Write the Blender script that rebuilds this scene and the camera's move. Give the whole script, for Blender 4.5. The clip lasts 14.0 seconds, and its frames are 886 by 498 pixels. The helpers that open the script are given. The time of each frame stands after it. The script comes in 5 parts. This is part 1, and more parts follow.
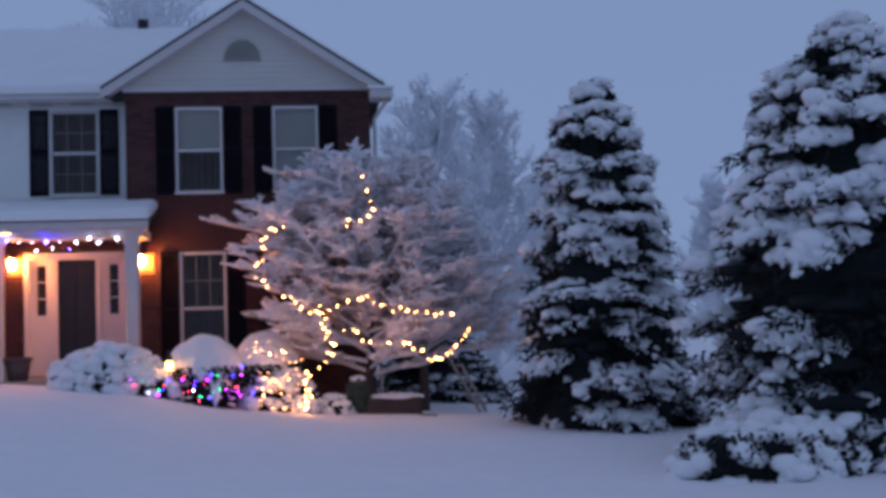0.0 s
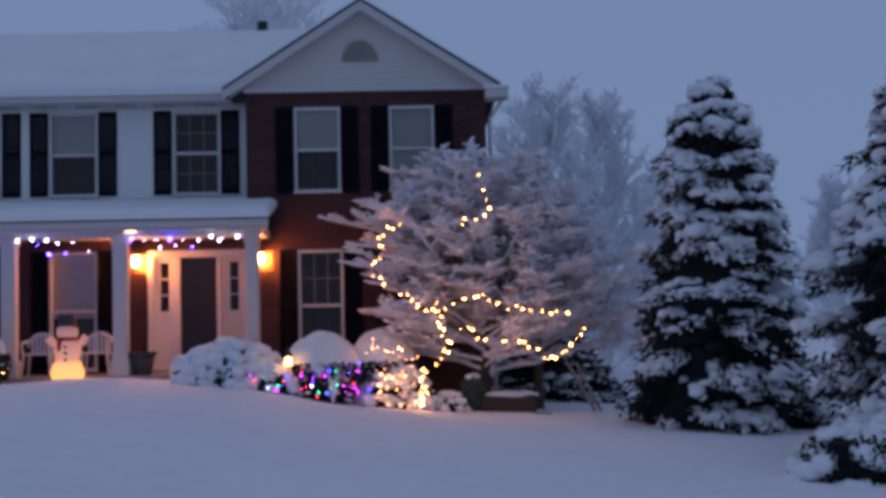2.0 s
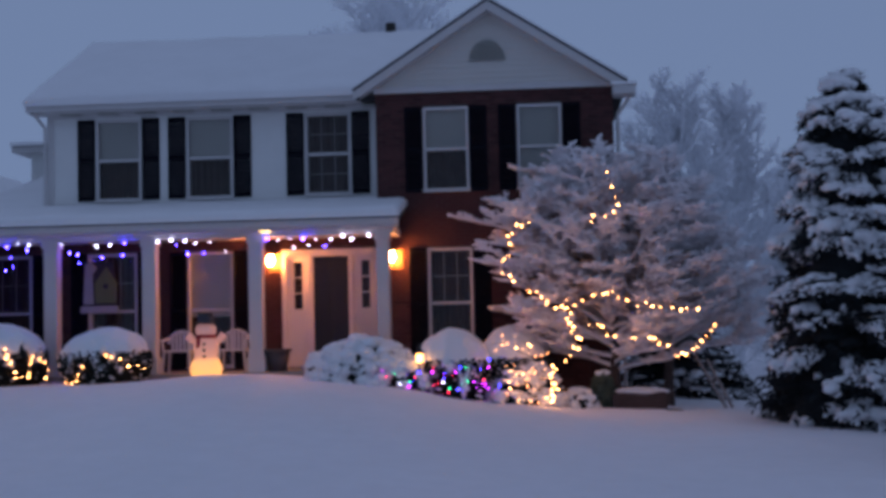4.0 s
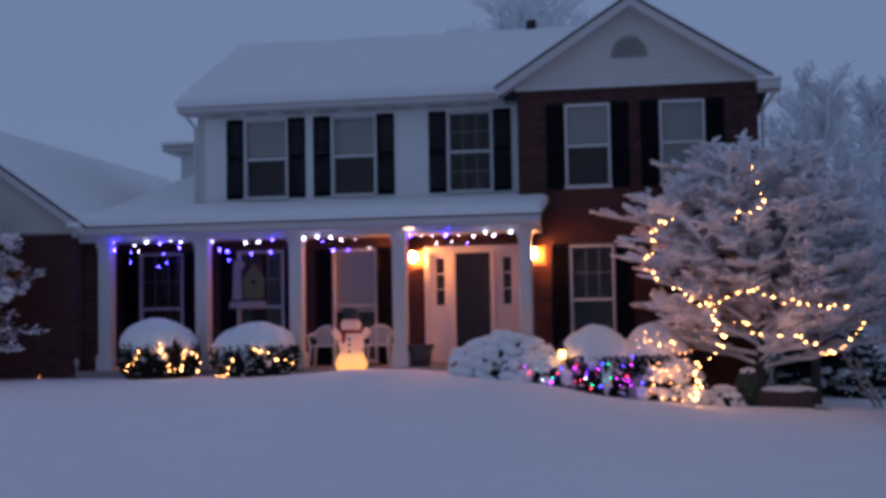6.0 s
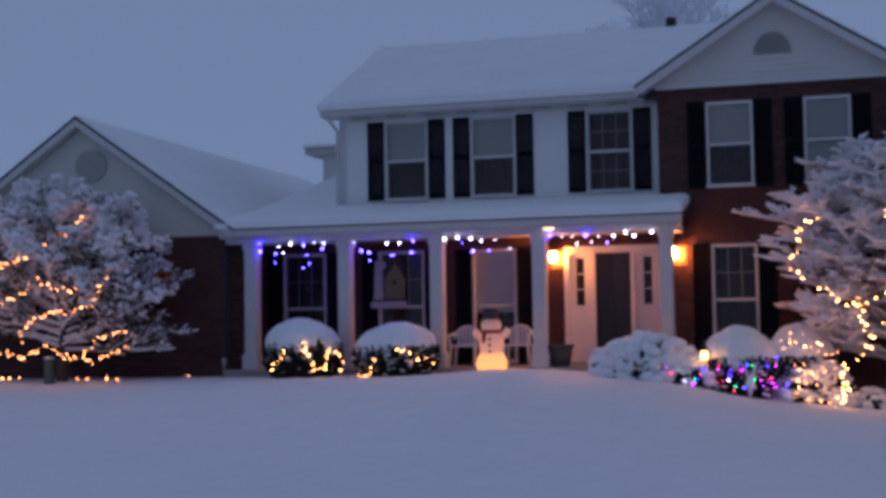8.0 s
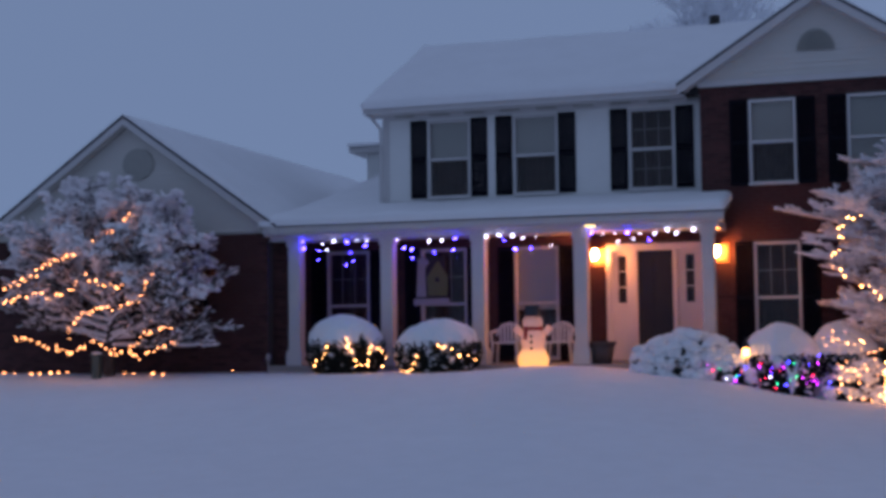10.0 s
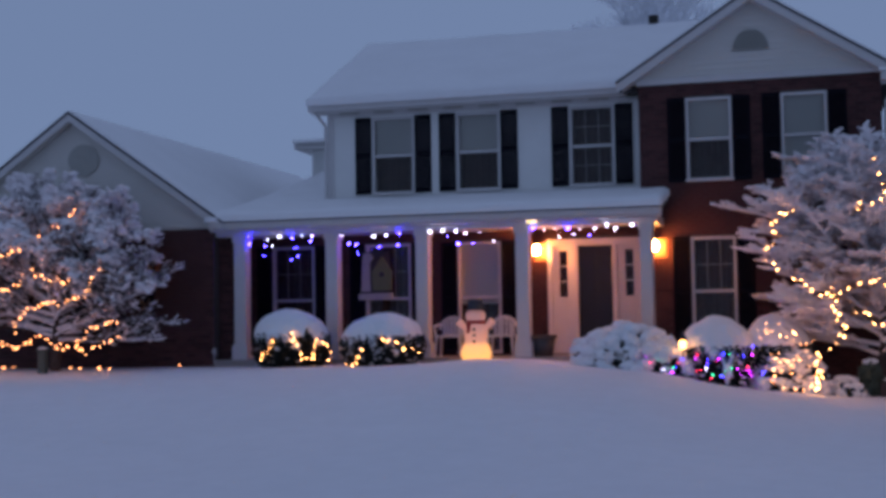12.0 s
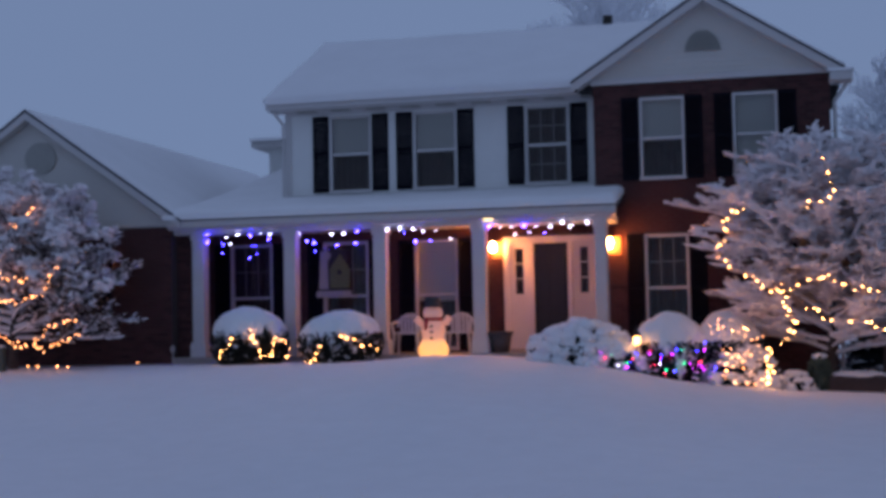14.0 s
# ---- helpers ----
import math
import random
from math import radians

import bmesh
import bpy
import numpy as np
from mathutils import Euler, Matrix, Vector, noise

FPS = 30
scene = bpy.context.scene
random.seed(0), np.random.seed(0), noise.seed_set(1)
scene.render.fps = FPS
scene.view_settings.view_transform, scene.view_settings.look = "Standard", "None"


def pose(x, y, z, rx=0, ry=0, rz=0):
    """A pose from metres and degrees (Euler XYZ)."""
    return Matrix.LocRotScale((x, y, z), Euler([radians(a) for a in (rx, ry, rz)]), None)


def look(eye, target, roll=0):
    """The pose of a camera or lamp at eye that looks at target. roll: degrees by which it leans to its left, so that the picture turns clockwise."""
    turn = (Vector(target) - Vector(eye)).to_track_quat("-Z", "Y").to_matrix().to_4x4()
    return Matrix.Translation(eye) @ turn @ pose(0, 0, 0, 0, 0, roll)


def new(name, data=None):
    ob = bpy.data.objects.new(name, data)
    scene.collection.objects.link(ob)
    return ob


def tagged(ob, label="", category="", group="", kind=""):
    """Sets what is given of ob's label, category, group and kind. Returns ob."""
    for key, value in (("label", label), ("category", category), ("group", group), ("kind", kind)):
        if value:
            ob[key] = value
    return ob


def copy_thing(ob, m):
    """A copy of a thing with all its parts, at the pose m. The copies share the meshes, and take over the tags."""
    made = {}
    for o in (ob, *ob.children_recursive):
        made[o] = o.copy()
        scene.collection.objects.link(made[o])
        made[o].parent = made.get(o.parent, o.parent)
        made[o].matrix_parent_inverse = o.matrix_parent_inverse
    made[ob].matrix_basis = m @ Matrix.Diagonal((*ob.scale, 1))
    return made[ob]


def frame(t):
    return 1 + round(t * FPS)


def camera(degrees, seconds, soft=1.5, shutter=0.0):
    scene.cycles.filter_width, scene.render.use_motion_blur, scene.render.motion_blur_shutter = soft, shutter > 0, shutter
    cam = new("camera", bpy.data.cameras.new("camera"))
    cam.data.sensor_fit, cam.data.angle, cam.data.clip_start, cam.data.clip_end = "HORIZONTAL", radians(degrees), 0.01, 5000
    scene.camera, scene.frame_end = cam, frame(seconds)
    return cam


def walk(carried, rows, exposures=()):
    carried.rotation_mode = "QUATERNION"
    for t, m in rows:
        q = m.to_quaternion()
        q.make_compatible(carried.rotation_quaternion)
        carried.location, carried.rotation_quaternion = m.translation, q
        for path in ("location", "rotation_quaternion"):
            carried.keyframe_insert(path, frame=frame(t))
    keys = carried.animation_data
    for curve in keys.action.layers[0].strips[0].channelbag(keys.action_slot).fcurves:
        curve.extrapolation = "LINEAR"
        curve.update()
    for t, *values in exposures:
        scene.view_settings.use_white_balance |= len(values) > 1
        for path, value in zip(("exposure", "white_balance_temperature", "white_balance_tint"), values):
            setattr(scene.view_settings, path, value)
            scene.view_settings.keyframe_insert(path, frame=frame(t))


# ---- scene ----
cam = camera(36.0, 14.0, soft=3.8)
PATH = [
    (0, (3.253, -26.33, 1.013), (3.462, -24.344, 1.13), -1.7),
    (0.5, (3.238, -26.343, 1.012), (3.405, -24.353, 1.13), -1.6),
    (1, (3.219, -26.347, 1.012), (3.346, -24.354, 1.13), -1.5),
    (1.5, (3.189, -26.378, 1.004), (3.276, -24.383, 1.123), -1.4),
    (2, (3.15, -26.44, 0.998), (3.198, -24.444, 1.118), -1.2),
    (2.5, (3.133, -26.505, 0.996), (3.14, -24.509, 1.116), -1.3),
    (5, (3.044, -26.728, 0.997), (2.809, -24.745, 1.116), -1.1),
    (5.5, (3.001, -26.777, 0.996), (2.719, -24.8, 1.115), -1.0),
    (6, (2.959, -26.819, 1.0), (2.628, -24.85, 1.118), -1.0),
    (6.5, (2.939, -26.849, 1.016), (2.559, -24.889, 1.133), -1.0),
    (7, (2.925, -26.886, 1.026), (2.497, -24.936, 1.143), -1.0),
    (7.5, (2.92, -26.905, 1.032), (2.442, -24.966, 1.15), -0.9),
    (8, (2.926, -26.92, 1.034), (2.399, -24.994, 1.153), -0.9),
    (8.5, (2.951, -26.947, 1.028), (2.384, -25.032, 1.147), -0.7),
    (9.6, (3.03, -27.02, 0.975), (2.435, -25.113, 1.096), -0.7),
    (11, (3.139, -27.125, 0.906), (2.57, -25.212, 1.029), -0.8),
    (11.5, (3.17, -27.258, 0.894), (2.628, -25.337, 1.014), -0.9),
    (12, (3.214, -27.433, 0.887), (2.697, -25.504, 1.003), -0.9),
    (12.5, (3.235, -27.571, 0.884), (2.743, -25.636, 0.998), -1.0),
    (13, (3.247, -27.65, 0.88), (2.773, -25.711, 0.992), -1.0),
    (13.5, (3.238, -27.695, 0.878), (2.778, -25.751, 0.989), -1.1),
    (14, (3.225, -27.72, 0.878), (2.773, -25.775, 0.989), -1.1),
]
walk(cam, [(t, look(eye, target, roll)) for t, eye, target, roll in PATH],
     [(0, 0.37), (0.5, 0.31), (1, 0.23), (1.5, 0.15), (2.5, 0.06), (5, -0.06), (7, -0.06), (8.5, -0.02), (11, 0.0), (14, 0.02)])

# ---------------------------------------------------------------- light
world = bpy.data.worlds.new("dusk_sky")
scene.world = world
world.use_nodes = True
wn, wl = world.node_tree.nodes, world.node_tree.links
wn.clear()
w_out, w_bg = wn.new("ShaderNodeOutputWorld"), wn.new("ShaderNodeBackground")
w_tc, w_sep, w_ramp = wn.new("ShaderNodeTexCoord"), wn.new("ShaderNodeSeparateXYZ"), wn.new("ShaderNodeValToRGB")
w_ramp.color_ramp.elements[0].position, w_ramp.color_ramp.elements[0].color = 0.0, (0.166, 0.234, 0.402, 1)
w_ramp.color_ramp.elements[1].position, w_ramp.color_ramp.elements[1].color = 1.0, (0.170, 0.217, 0.366, 1)
mid = w_ramp.color_ramp.elements.new(0.25)
mid.color = (0.160, 0.224, 0.386, 1)
wl.new(w_tc.outputs["Generated"], w_sep.inputs[0])
wl.new(w_sep.outputs["Z"], w_ramp.inputs[0])
wl.new(w_ramp.outputs[0], w_bg.inputs[0])
wl.new(w_bg.outputs[0], w_out.inputs[0])
w_bg.inputs[1].default_value = 1.0


# ---------------------------------------------------------------- materials
def material(name, colour, rough=0.7, metal=0.0, spread=0.12, grain=8.0, fine=60.0, bump=0.2, depth=0.01, island=0.0):
    """A surface with colour variation at two scales and a fine relief, in metres."""
    m = bpy.data.materials.new(name)
    m.use_nodes = True
    n, l = m.node_tree.nodes, m.node_tree.links
    b = n["Principled BSDF"]
    b.inputs["Roughness"].default_value, b.inputs["Metallic"].default_value = rough, metal
    tc = n.new("ShaderNodeNewGeometry")
    big, small = n.new("ShaderNodeTexNoise"), n.new("ShaderNodeTexNoise")
    big.inputs["Scale"].default_value, small.inputs["Scale"].default_value = grain, fine
    big.inputs["Detail"].default_value, small.inputs["Detail"].default_value = 3, 2
    for t in (big, small):
        l.new(tc.outputs["Position"], t.inputs["Vector"])
    add = n.new("ShaderNodeMath")
    add.operation = "ADD"
    l.new(big.outputs["Fac"], add.inputs[0])
    l.new(small.outputs["Fac"], add.inputs[1])
    last = add.outputs[0]
    if island:
        mul, plus = n.new("ShaderNodeMath"), n.new("ShaderNodeMath")
        mul.operation, plus.operation = "MULTIPLY_ADD", "ADD"
        l.new(tc.outputs["Random Per Island"], mul.inputs[0])
        mul.inputs[1].default_value, mul.inputs[2].default_value = island * 2, -island
        l.new(last, plus.inputs[0])
        l.new(mul.outputs[0], plus.inputs[1])
        last = plus.outputs[0]
    ramp = n.new("ShaderNodeMapRange")
    ramp.inputs["From Min"].default_value, ramp.inputs["From Max"].default_value = 0.5, 1.5
    ramp.inputs["To Min"].default_value, ramp.inputs["To Max"].default_value = 1 - spread * 1.6, 1 + spread * 1.6
    l.new(last, ramp.inputs["Value"])
    mix = n.new("ShaderNodeMix")
    mix.data_type, mix.blend_type = "RGBA", "MULTIPLY"
    mix.inputs["Factor"].default_value = 1
    mix.inputs["A"].default_value = (*colour, 1)
    l.new(ramp.outputs["Result"], mix.inputs["B"])
    l.new(mix.outputs["Result"], b.inputs["Base Color"])
    if bump:
        bp = n.new("ShaderNodeBump")
        bp.inputs["Strength"].default_value, bp.inputs["Distance"].default_value = bump, depth
        l.new(add.outputs[0], bp.inputs["Height"])
        l.new(bp.outputs[0], b.inputs["Normal"])
    return m


def glowing(name, colour, strength):
    m = bpy.data.materials.new(name)
    m.use_nodes = True
    b = m.node_tree.nodes["Principled BSDF"]
    b.inputs["Base Color"].default_value = (*colour, 1)
    b.inputs["Roughness"].default_value = 0.3
    b.inputs["Emission Color"].default_value = (*colour, 1)
    b.inputs["Emission Strength"].default_value = strength
    return m


def see_through(m, share):
    """Lets part of the light pass, as thin frost does."""
    n, l = m.node_tree.nodes, m.node_tree.links
    b, out = n["Principled BSDF"], n["Material Output"]
    t, mix = n.new("ShaderNodeBsdfTranslucent"), n.new("ShaderNodeMixShader")
    l.new(b.inputs["Base Color"].links[0].from_socket, t.inputs["Color"])
    mix.inputs[0].default_value = share
    l.new(b.outputs[0], mix.inputs[1])
    l.new(t.outputs[0], mix.inputs[2])
    l.new(mix.outputs[0], out.inputs["Surface"])


SNOW = material("snow", (0.84, 0.855, 0.87), 0.85, spread=0.03, grain=1.2, fine=22, bump=0.35, depth=0.03)
SNOW.node_tree.nodes["Principled BSDF"].inputs["Specular IOR Level"].default_value = 0.2
# Pinker than the roof snow: the warm lights' cast is put into its colour.
LAWN = material("warm_tinted_lawn_snow", (0.88, 0.86, 0.88), 0.9, spread=0.025, grain=0.35, fine=3.0, bump=0.3, depth=0.06)
LAWN.node_tree.nodes["Principled BSDF"].inputs["Specular IOR Level"].default_value = 0.15
FROST = material("frosted_twig", (0.95, 0.91, 0.93), 0.85, spread=0.05, grain=3, fine=40, bump=0.2, depth=0.01, island=0.25)
# Hoarfrost, whitened and made translucent to stand in for distant haze.
HAZE = material("hazy_hoarfrost", (0.95, 0.96, 0.98), 0.9, spread=0.05, grain=1.5, fine=14, bump=0.0, island=0.2)
see_through(FROST, 0.14)
see_through(HAZE, 0.55)
BRICK = material("red_brick", (0.072, 0.026, 0.026), 0.9, spread=0.22, grain=2.0, fine=35, bump=0.4, depth=0.006, island=0.45)
MORTAR = material("mortar", (0.085, 0.062, 0.058), 0.95, spread=0.12, grain=4, fine=60, bump=0.4, depth=0.004)
SIDING = material("painted_clapboard", (0.76, 0.77, 0.75), 0.55, spread=0.04, grain=1.5, fine=40, bump=0.1, depth=0.004)
GABLE = material("gable_clapboard", (0.60, 0.585, 0.545), 0.6, spread=0.04, grain=1.5, fine=40, bump=0.1, depth=0.004)
TRIM = material("white_trim_paint", (0.58, 0.57, 0.565), 0.5, spread=0.04, grain=3, fine=50, bump=0.1, depth=0.003)
# White trim lightened and warmed in colour to imitate lantern light at the entry.
LAMP_TINTED = material("lamp_tinted_surround_paint", (0.74, 0.70, 0.68), 0.5, spread=0.04, grain=3, fine=50, bump=0.1, depth=0.003)
VENT = material("gable_vent_paint", (0.36, 0.36, 0.33), 0.6, spread=0.06, bump=0.1)
BARS = material("thin_glazing_bar", (0.20, 0.19, 0.20), 0.6, spread=0.05, bump=0)
SHUTTER = material("black_shutter_paint", (0.006, 0.006, 0.011), 0.45, spread=0.2, grain=4, fine=50, bump=0.2, depth=0.004)
SHUTTER.node_tree.nodes["Principled BSDF"].inputs["Specular IOR Level"].default_value = 0.07
DOOR = material("dark_green_door_paint", (0.008, 0.015, 0.026), 0.55, spread=0.12, grain=3, fine=40, bump=0.1, depth=0.003)
BLIND = material("window_blind", (0.66, 0.73, 0.68), 0.8, spread=0.05, grain=2, fine=60, bump=0.2, depth=0.004)
# Curtain-like sheets whose dark colour stands in for the unlit rooms.
ROOM_DARK = material("dim_room_backing", (0.060, 0.044, 0.044), 0.9, spread=0.4, grain=5, fine=25, bump=0.3)
SHINGLE = material("grey_shingle", (0.07, 0.07, 0.075), 0.9, spread=0.2, grain=3, fine=45, bump=0.4)
BARK = material("dark_bark", (0.075, 0.055, 0.048), 0.9, spread=0.3, grain=10, fine=60, bump=0.6, depth=0.015)
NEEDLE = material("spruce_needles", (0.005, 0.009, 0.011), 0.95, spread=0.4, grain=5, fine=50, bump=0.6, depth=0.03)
BOXWOOD = material("boxwood_leaves", (0.009, 0.015, 0.011), 0.7, spread=0.4, grain=8, fine=60, bump=0.6, depth=0.03)
DRYLEAF = material("dry_bronze_leaf", (0.20, 0.10, 0.045), 0.8, spread=0.3, bump=0.2, island=0.3)
METAL = material("dark_lantern_metal", (0.03, 0.028, 0.026), 0.45, metal=0.6, spread=0.15, bump=0.1)
PLASTIC = material("white_resin_chair", (0.66, 0.66, 0.68), 0.4, spread=0.04, bump=0.05)
STONE = material("planter_brick", (0.075, 0.054, 0.050), 0.9, spread=0.25, grain=4, fine=40, bump=0.5, island=0.4)
CONCRETE = material("porch_concrete", (0.32, 0.30, 0.28), 0.9, spread=0.12, grain=2, fine=40, bump=0.3)
WIRE = material("green_light_wire", (0.02, 0.035, 0.02), 0.6, spread=0.1, bump=0)
WIRE_BOX = material("grey_green_plastic", (0.075, 0.10, 0.085), 0.6, spread=0.1, bump=0.1)
TERRACOTTA = material("dark_flower_pot", (0.07, 0.06, 0.062), 0.8, spread=0.15, bump=0.2)
GREENPAINT = material("lime_felt", (0.17, 0.20, 0.085), 0.8, spread=0.08, bump=0.1)
WHITEFELT = material("white_felt", (0.44, 0.43, 0.42), 0.85, spread=0.06, bump=0.1)
# Orange-brown of the added plates that imitate lantern light on the brick.
LIT_PATCH = material("lamplit_patch", (0.26, 0.12, 0.04), 0.55, spread=0.15, grain=8, fine=60, bump=0.2)
DARKFELT = material("dark_felt", (0.05, 0.05, 0.055), 0.85, spread=0.1, bump=0.1)
REDCLOTH = material("red_scarf", (0.42, 0.02, 0.03), 0.7, spread=0.1, bump=0.1)
WEATHERED = material("weathered_timber", (0.34, 0.31, 0.30), 0.9, spread=0.2, grain=6, fine=60, bump=0.4)
GLOW_WARM = glowing("warm_bulb", (1.0, 0.39, 0.13), 26)
GLOW_WHITE = glowing("cool_white_bulb", (0.72, 0.70, 1.0), 12)
GLOW_BLUE = glowing("blue_bulb", (0.04, 0.025, 1.0), 115)
GLOW_AMBER = glowing("amber_bulb", (1.0, 0.35, 0.13), 10)
GLOW_DEEP = glowing("deep_blue_bulb", (0.03, 0.025, 1.0), 24)
GLOW_RED = glowing("red_bulb", (1.0, 0.02, 0.09), 11)
GLOW_GREEN = glowing("green_bulb", (0.02, 0.80, 0.30), 6)
GLOW_PURPLE = glowing("purple_bulb", (0.62, 0.03, 1.0), 10)
GLOW_LAMP = glowing("lantern_glass", (1.0, 0.32, 0.08), 300)
GLOW_SMALL = glowing("amber_lantern_glass", (1.0, 0.42, 0.12), 9)
GLOW_CAN = glowing("soffit_light", (1.0, 0.72, 0.30), 2.5)

GLASS = bpy.data.materials.new("window_glass")
GLASS.use_nodes = True
g_ = GLASS.node_tree
g_.nodes.clear()
g_out, g_mix, g_tr, g_gl, g_fr = (g_.nodes.new(k) for k in ("ShaderNodeOutputMaterial", "ShaderNodeMixShader", "ShaderNodeBsdfTransparent", "ShaderNodeBsdfGlossy", "ShaderNodeFresnel"))
g_gl.inputs["Roughness"].default_value = 0.06
g_tr.inputs["Color"].default_value = (0.90, 0.88, 0.88, 1)
g_fr.inputs["IOR"].default_value = 1.36
g_.links.new(g_fr.outputs[0], g_mix.inputs[0])
g_.links.new(g_tr.outputs[0], g_mix.inputs[1])
g_.links.new(g_gl.outputs[0], g_mix.inputs[2])
g_.links.new(g_mix.outputs[0], g_out.inputs[0])


# ---------------------------------------------------------------- mesh building
class Shape:
    """Vertices and faces gathered for one mesh."""

    def __init__(self):
        self.v, self.f = [], []

    def add(self, verts, faces):
        o = len(self.v)
        self.v.extend(verts)
        self.f.extend([tuple(i + o for i in q) for q in faces])
        return self

    def box(self, x0, x1, y0, y1, z0, z1):
        return self.add([(x0, y0, z0), (x1, y0, z0), (x1, y1, z0), (x0, y1, z0), (x0, y0, z1), (x1, y0, z1), (x1, y1, z1), (x0, y1, z1)],
                        [(0, 3, 2, 1), (4, 5, 6, 7), (0, 1, 5, 4), (1, 2, 6, 5), (2, 3, 7, 6), (3, 0, 4, 7)])

    def bar(self, x0, x1, y0, y1, z0, z1, e=0.008):
        """A box with chamfered upright and front edges."""
        p = [(x0 + e, y0), (x1 - e, y0), (x1, y0 + e), (x1, y1), (x0, y1), (x0, y0 + e)]
        lo, hi = [(x, y, z0) for x, y in p], [(x, y, z1) for x, y in p]
        n = len(p)
        return self.add(lo + hi, [tuple(range(n))[::-1], tuple(range(n, 2 * n))] + [(i, (i + 1) % n, n + (i + 1) % n, n + i) for i in range(n)])

    def prism(self, outline, y0, y1):
        """An outline of (x, z), anticlockwise as seen from the front, drawn out along y."""
        n = len(outline)
        return self.add([(x, y0, z) for x, z in outline] + [(x, y1, z) for x, z in outline],
                        [tuple(range(n)), tuple(range(2 * n - 1, n - 1, -1))] + [((i + 1) % n, i, n + i, n + (i + 1) % n) for i in range(n)])

    def tube(self, a, b, ra, rb, n=5, cap=False):
        a, b = Vector(a), Vector(b)
        d = b - a
        if d.length < 1e-6:
            return self
        d.normalize()
        s = d.orthogonal().normalized()
        t = d.cross(s)
        vs = []
        for p, r in ((a, ra), (b, rb)):
            for i in range(n):
                w = 2 * math.pi * i / n
                vs.append(tuple(p + (s * math.cos(w) + t * math.sin(w)) * r))
        fs = [(i, (i + 1) % n, n + (i + 1) % n, n + i) for i in range(n)]
        if cap:
            fs += [tuple(range(n))[::-1], tuple(range(n, 2 * n))]
        return self.add(vs, fs)

    def lathe(self, c, profile, n=20):
        """Rings of (radius, z) round the upright axis through c."""
        vs = [(c[0] + r * math.cos(2 * math.pi * i / n), c[1] + r * math.sin(2 * math.pi * i / n), c[2] + z) for r, z in profile for i in range(n)]
        fs = [(k * n + i, k * n + (i + 1) % n, (k + 1) * n + (i + 1) % n, (k + 1) * n + i) for k in range(len(profile) - 1) for i in range(n)]
        fs += [tuple(range(n))[::-1], tuple(range((len(profile) - 1) * n, len(profile) * n))]
        return self.add(vs, fs)

    def blob(self, c, s, turn=0.0, fine=1, tilt=0.0):
        vs, fs = random.choice(BLOBS[fine])
        m = np.array((Matrix.Translation(c) @ Matrix.Rotation(turn, 4, "Z") @ Matrix.Rotation(tilt, 4, "Y") @ Matrix.Diagonal((*s, 1))))
        w = vs @ m[:3, :3].T + m[:3, 3]
        return self.add(list(map(tuple, w)), fs)

    def mesh(self, name, mats, smooth=False, slots=None):
        me = bpy.data.meshes.new(name)
        me.from_pydata([tuple(map(float, p)) for p in self.v], [], self.f)
        for m in mats if isinstance(mats, (list, tuple)) else [mats]:
            me.materials.append(m)
        if slots:
            me.polygons.foreach_set("material_index", slots)
        if smooth:
            me.polygons.foreach_set("use_smooth", [True] * len(me.polygons))
        me.update()
        return me


def ico(level, rough):
    bm = bmesh.new()
    bmesh.ops.create_icosphere(bm, subdivisions=level, radius=1)
    off = Vector((random.random() * 50, random.random() * 50, random.random() * 50))
    for v in bm.verts:
        v.co *= 1 + rough * noise.noise(v.co * 1.6 + off) + 0.5 * rough * noise.noise(v.co * 4 + off)
    bm.verts.index_update()
    out = np.array([v.co[:] for v in bm.verts]), [tuple(v.index for v in f.verts) for f in bm.faces]
    bm.free()
    return out


BLOBS = {1: [ico(1, 0.35) for _ in range(10)], 2: [ico(2, 0.62) for _ in range(16)], 3: [ico(3, 0.5) for _ in range(12)], 4: [ico(3, 0.10) for _ in range(4)], 5: [ico(2, 0.22) for _ in range(10)], 0: [ico(2, 0.0)]}


def thing(name, at, label, category, group="", kind=""):
    """A top-level Empty at a thing's base."""
    ob = new(name)
    ob.empty_display_size = 0.2
    ob.matrix_basis = Matrix.Translation(at)
    return tagged(ob, label, category, group, kind)


def part(name, shape, mats, parent, label="", smooth=False, slots=None):
    """One mesh, given in world places, under a thing or a part."""
    ob = new(name, shape.mesh(name, mats, smooth, slots))
    up = parent
    chain = []
    while up:
        chain.append(up)
        up = up.parent
    ob.parent = parent
    ob.matrix_parent_inverse = chain[-1].matrix_basis.inverted()
    if len(chain) > 1:
        ob.matrix_parent_inverse = Matrix.Identity(4)
    return tagged(ob, label)


def single(name, shape, mats, label, category, kind="", smooth=False, group="", slots=None):
    return tagged(new(name, shape.mesh(name, mats, smooth, slots)), label, category, group, kind)


def lerp_table(x, xs, ys):
    return float(np.interp(x, xs, ys))


def smooth01(t):
    t = min(1.0, max(0.0, t))
    return t * t * (3 - 2 * t)


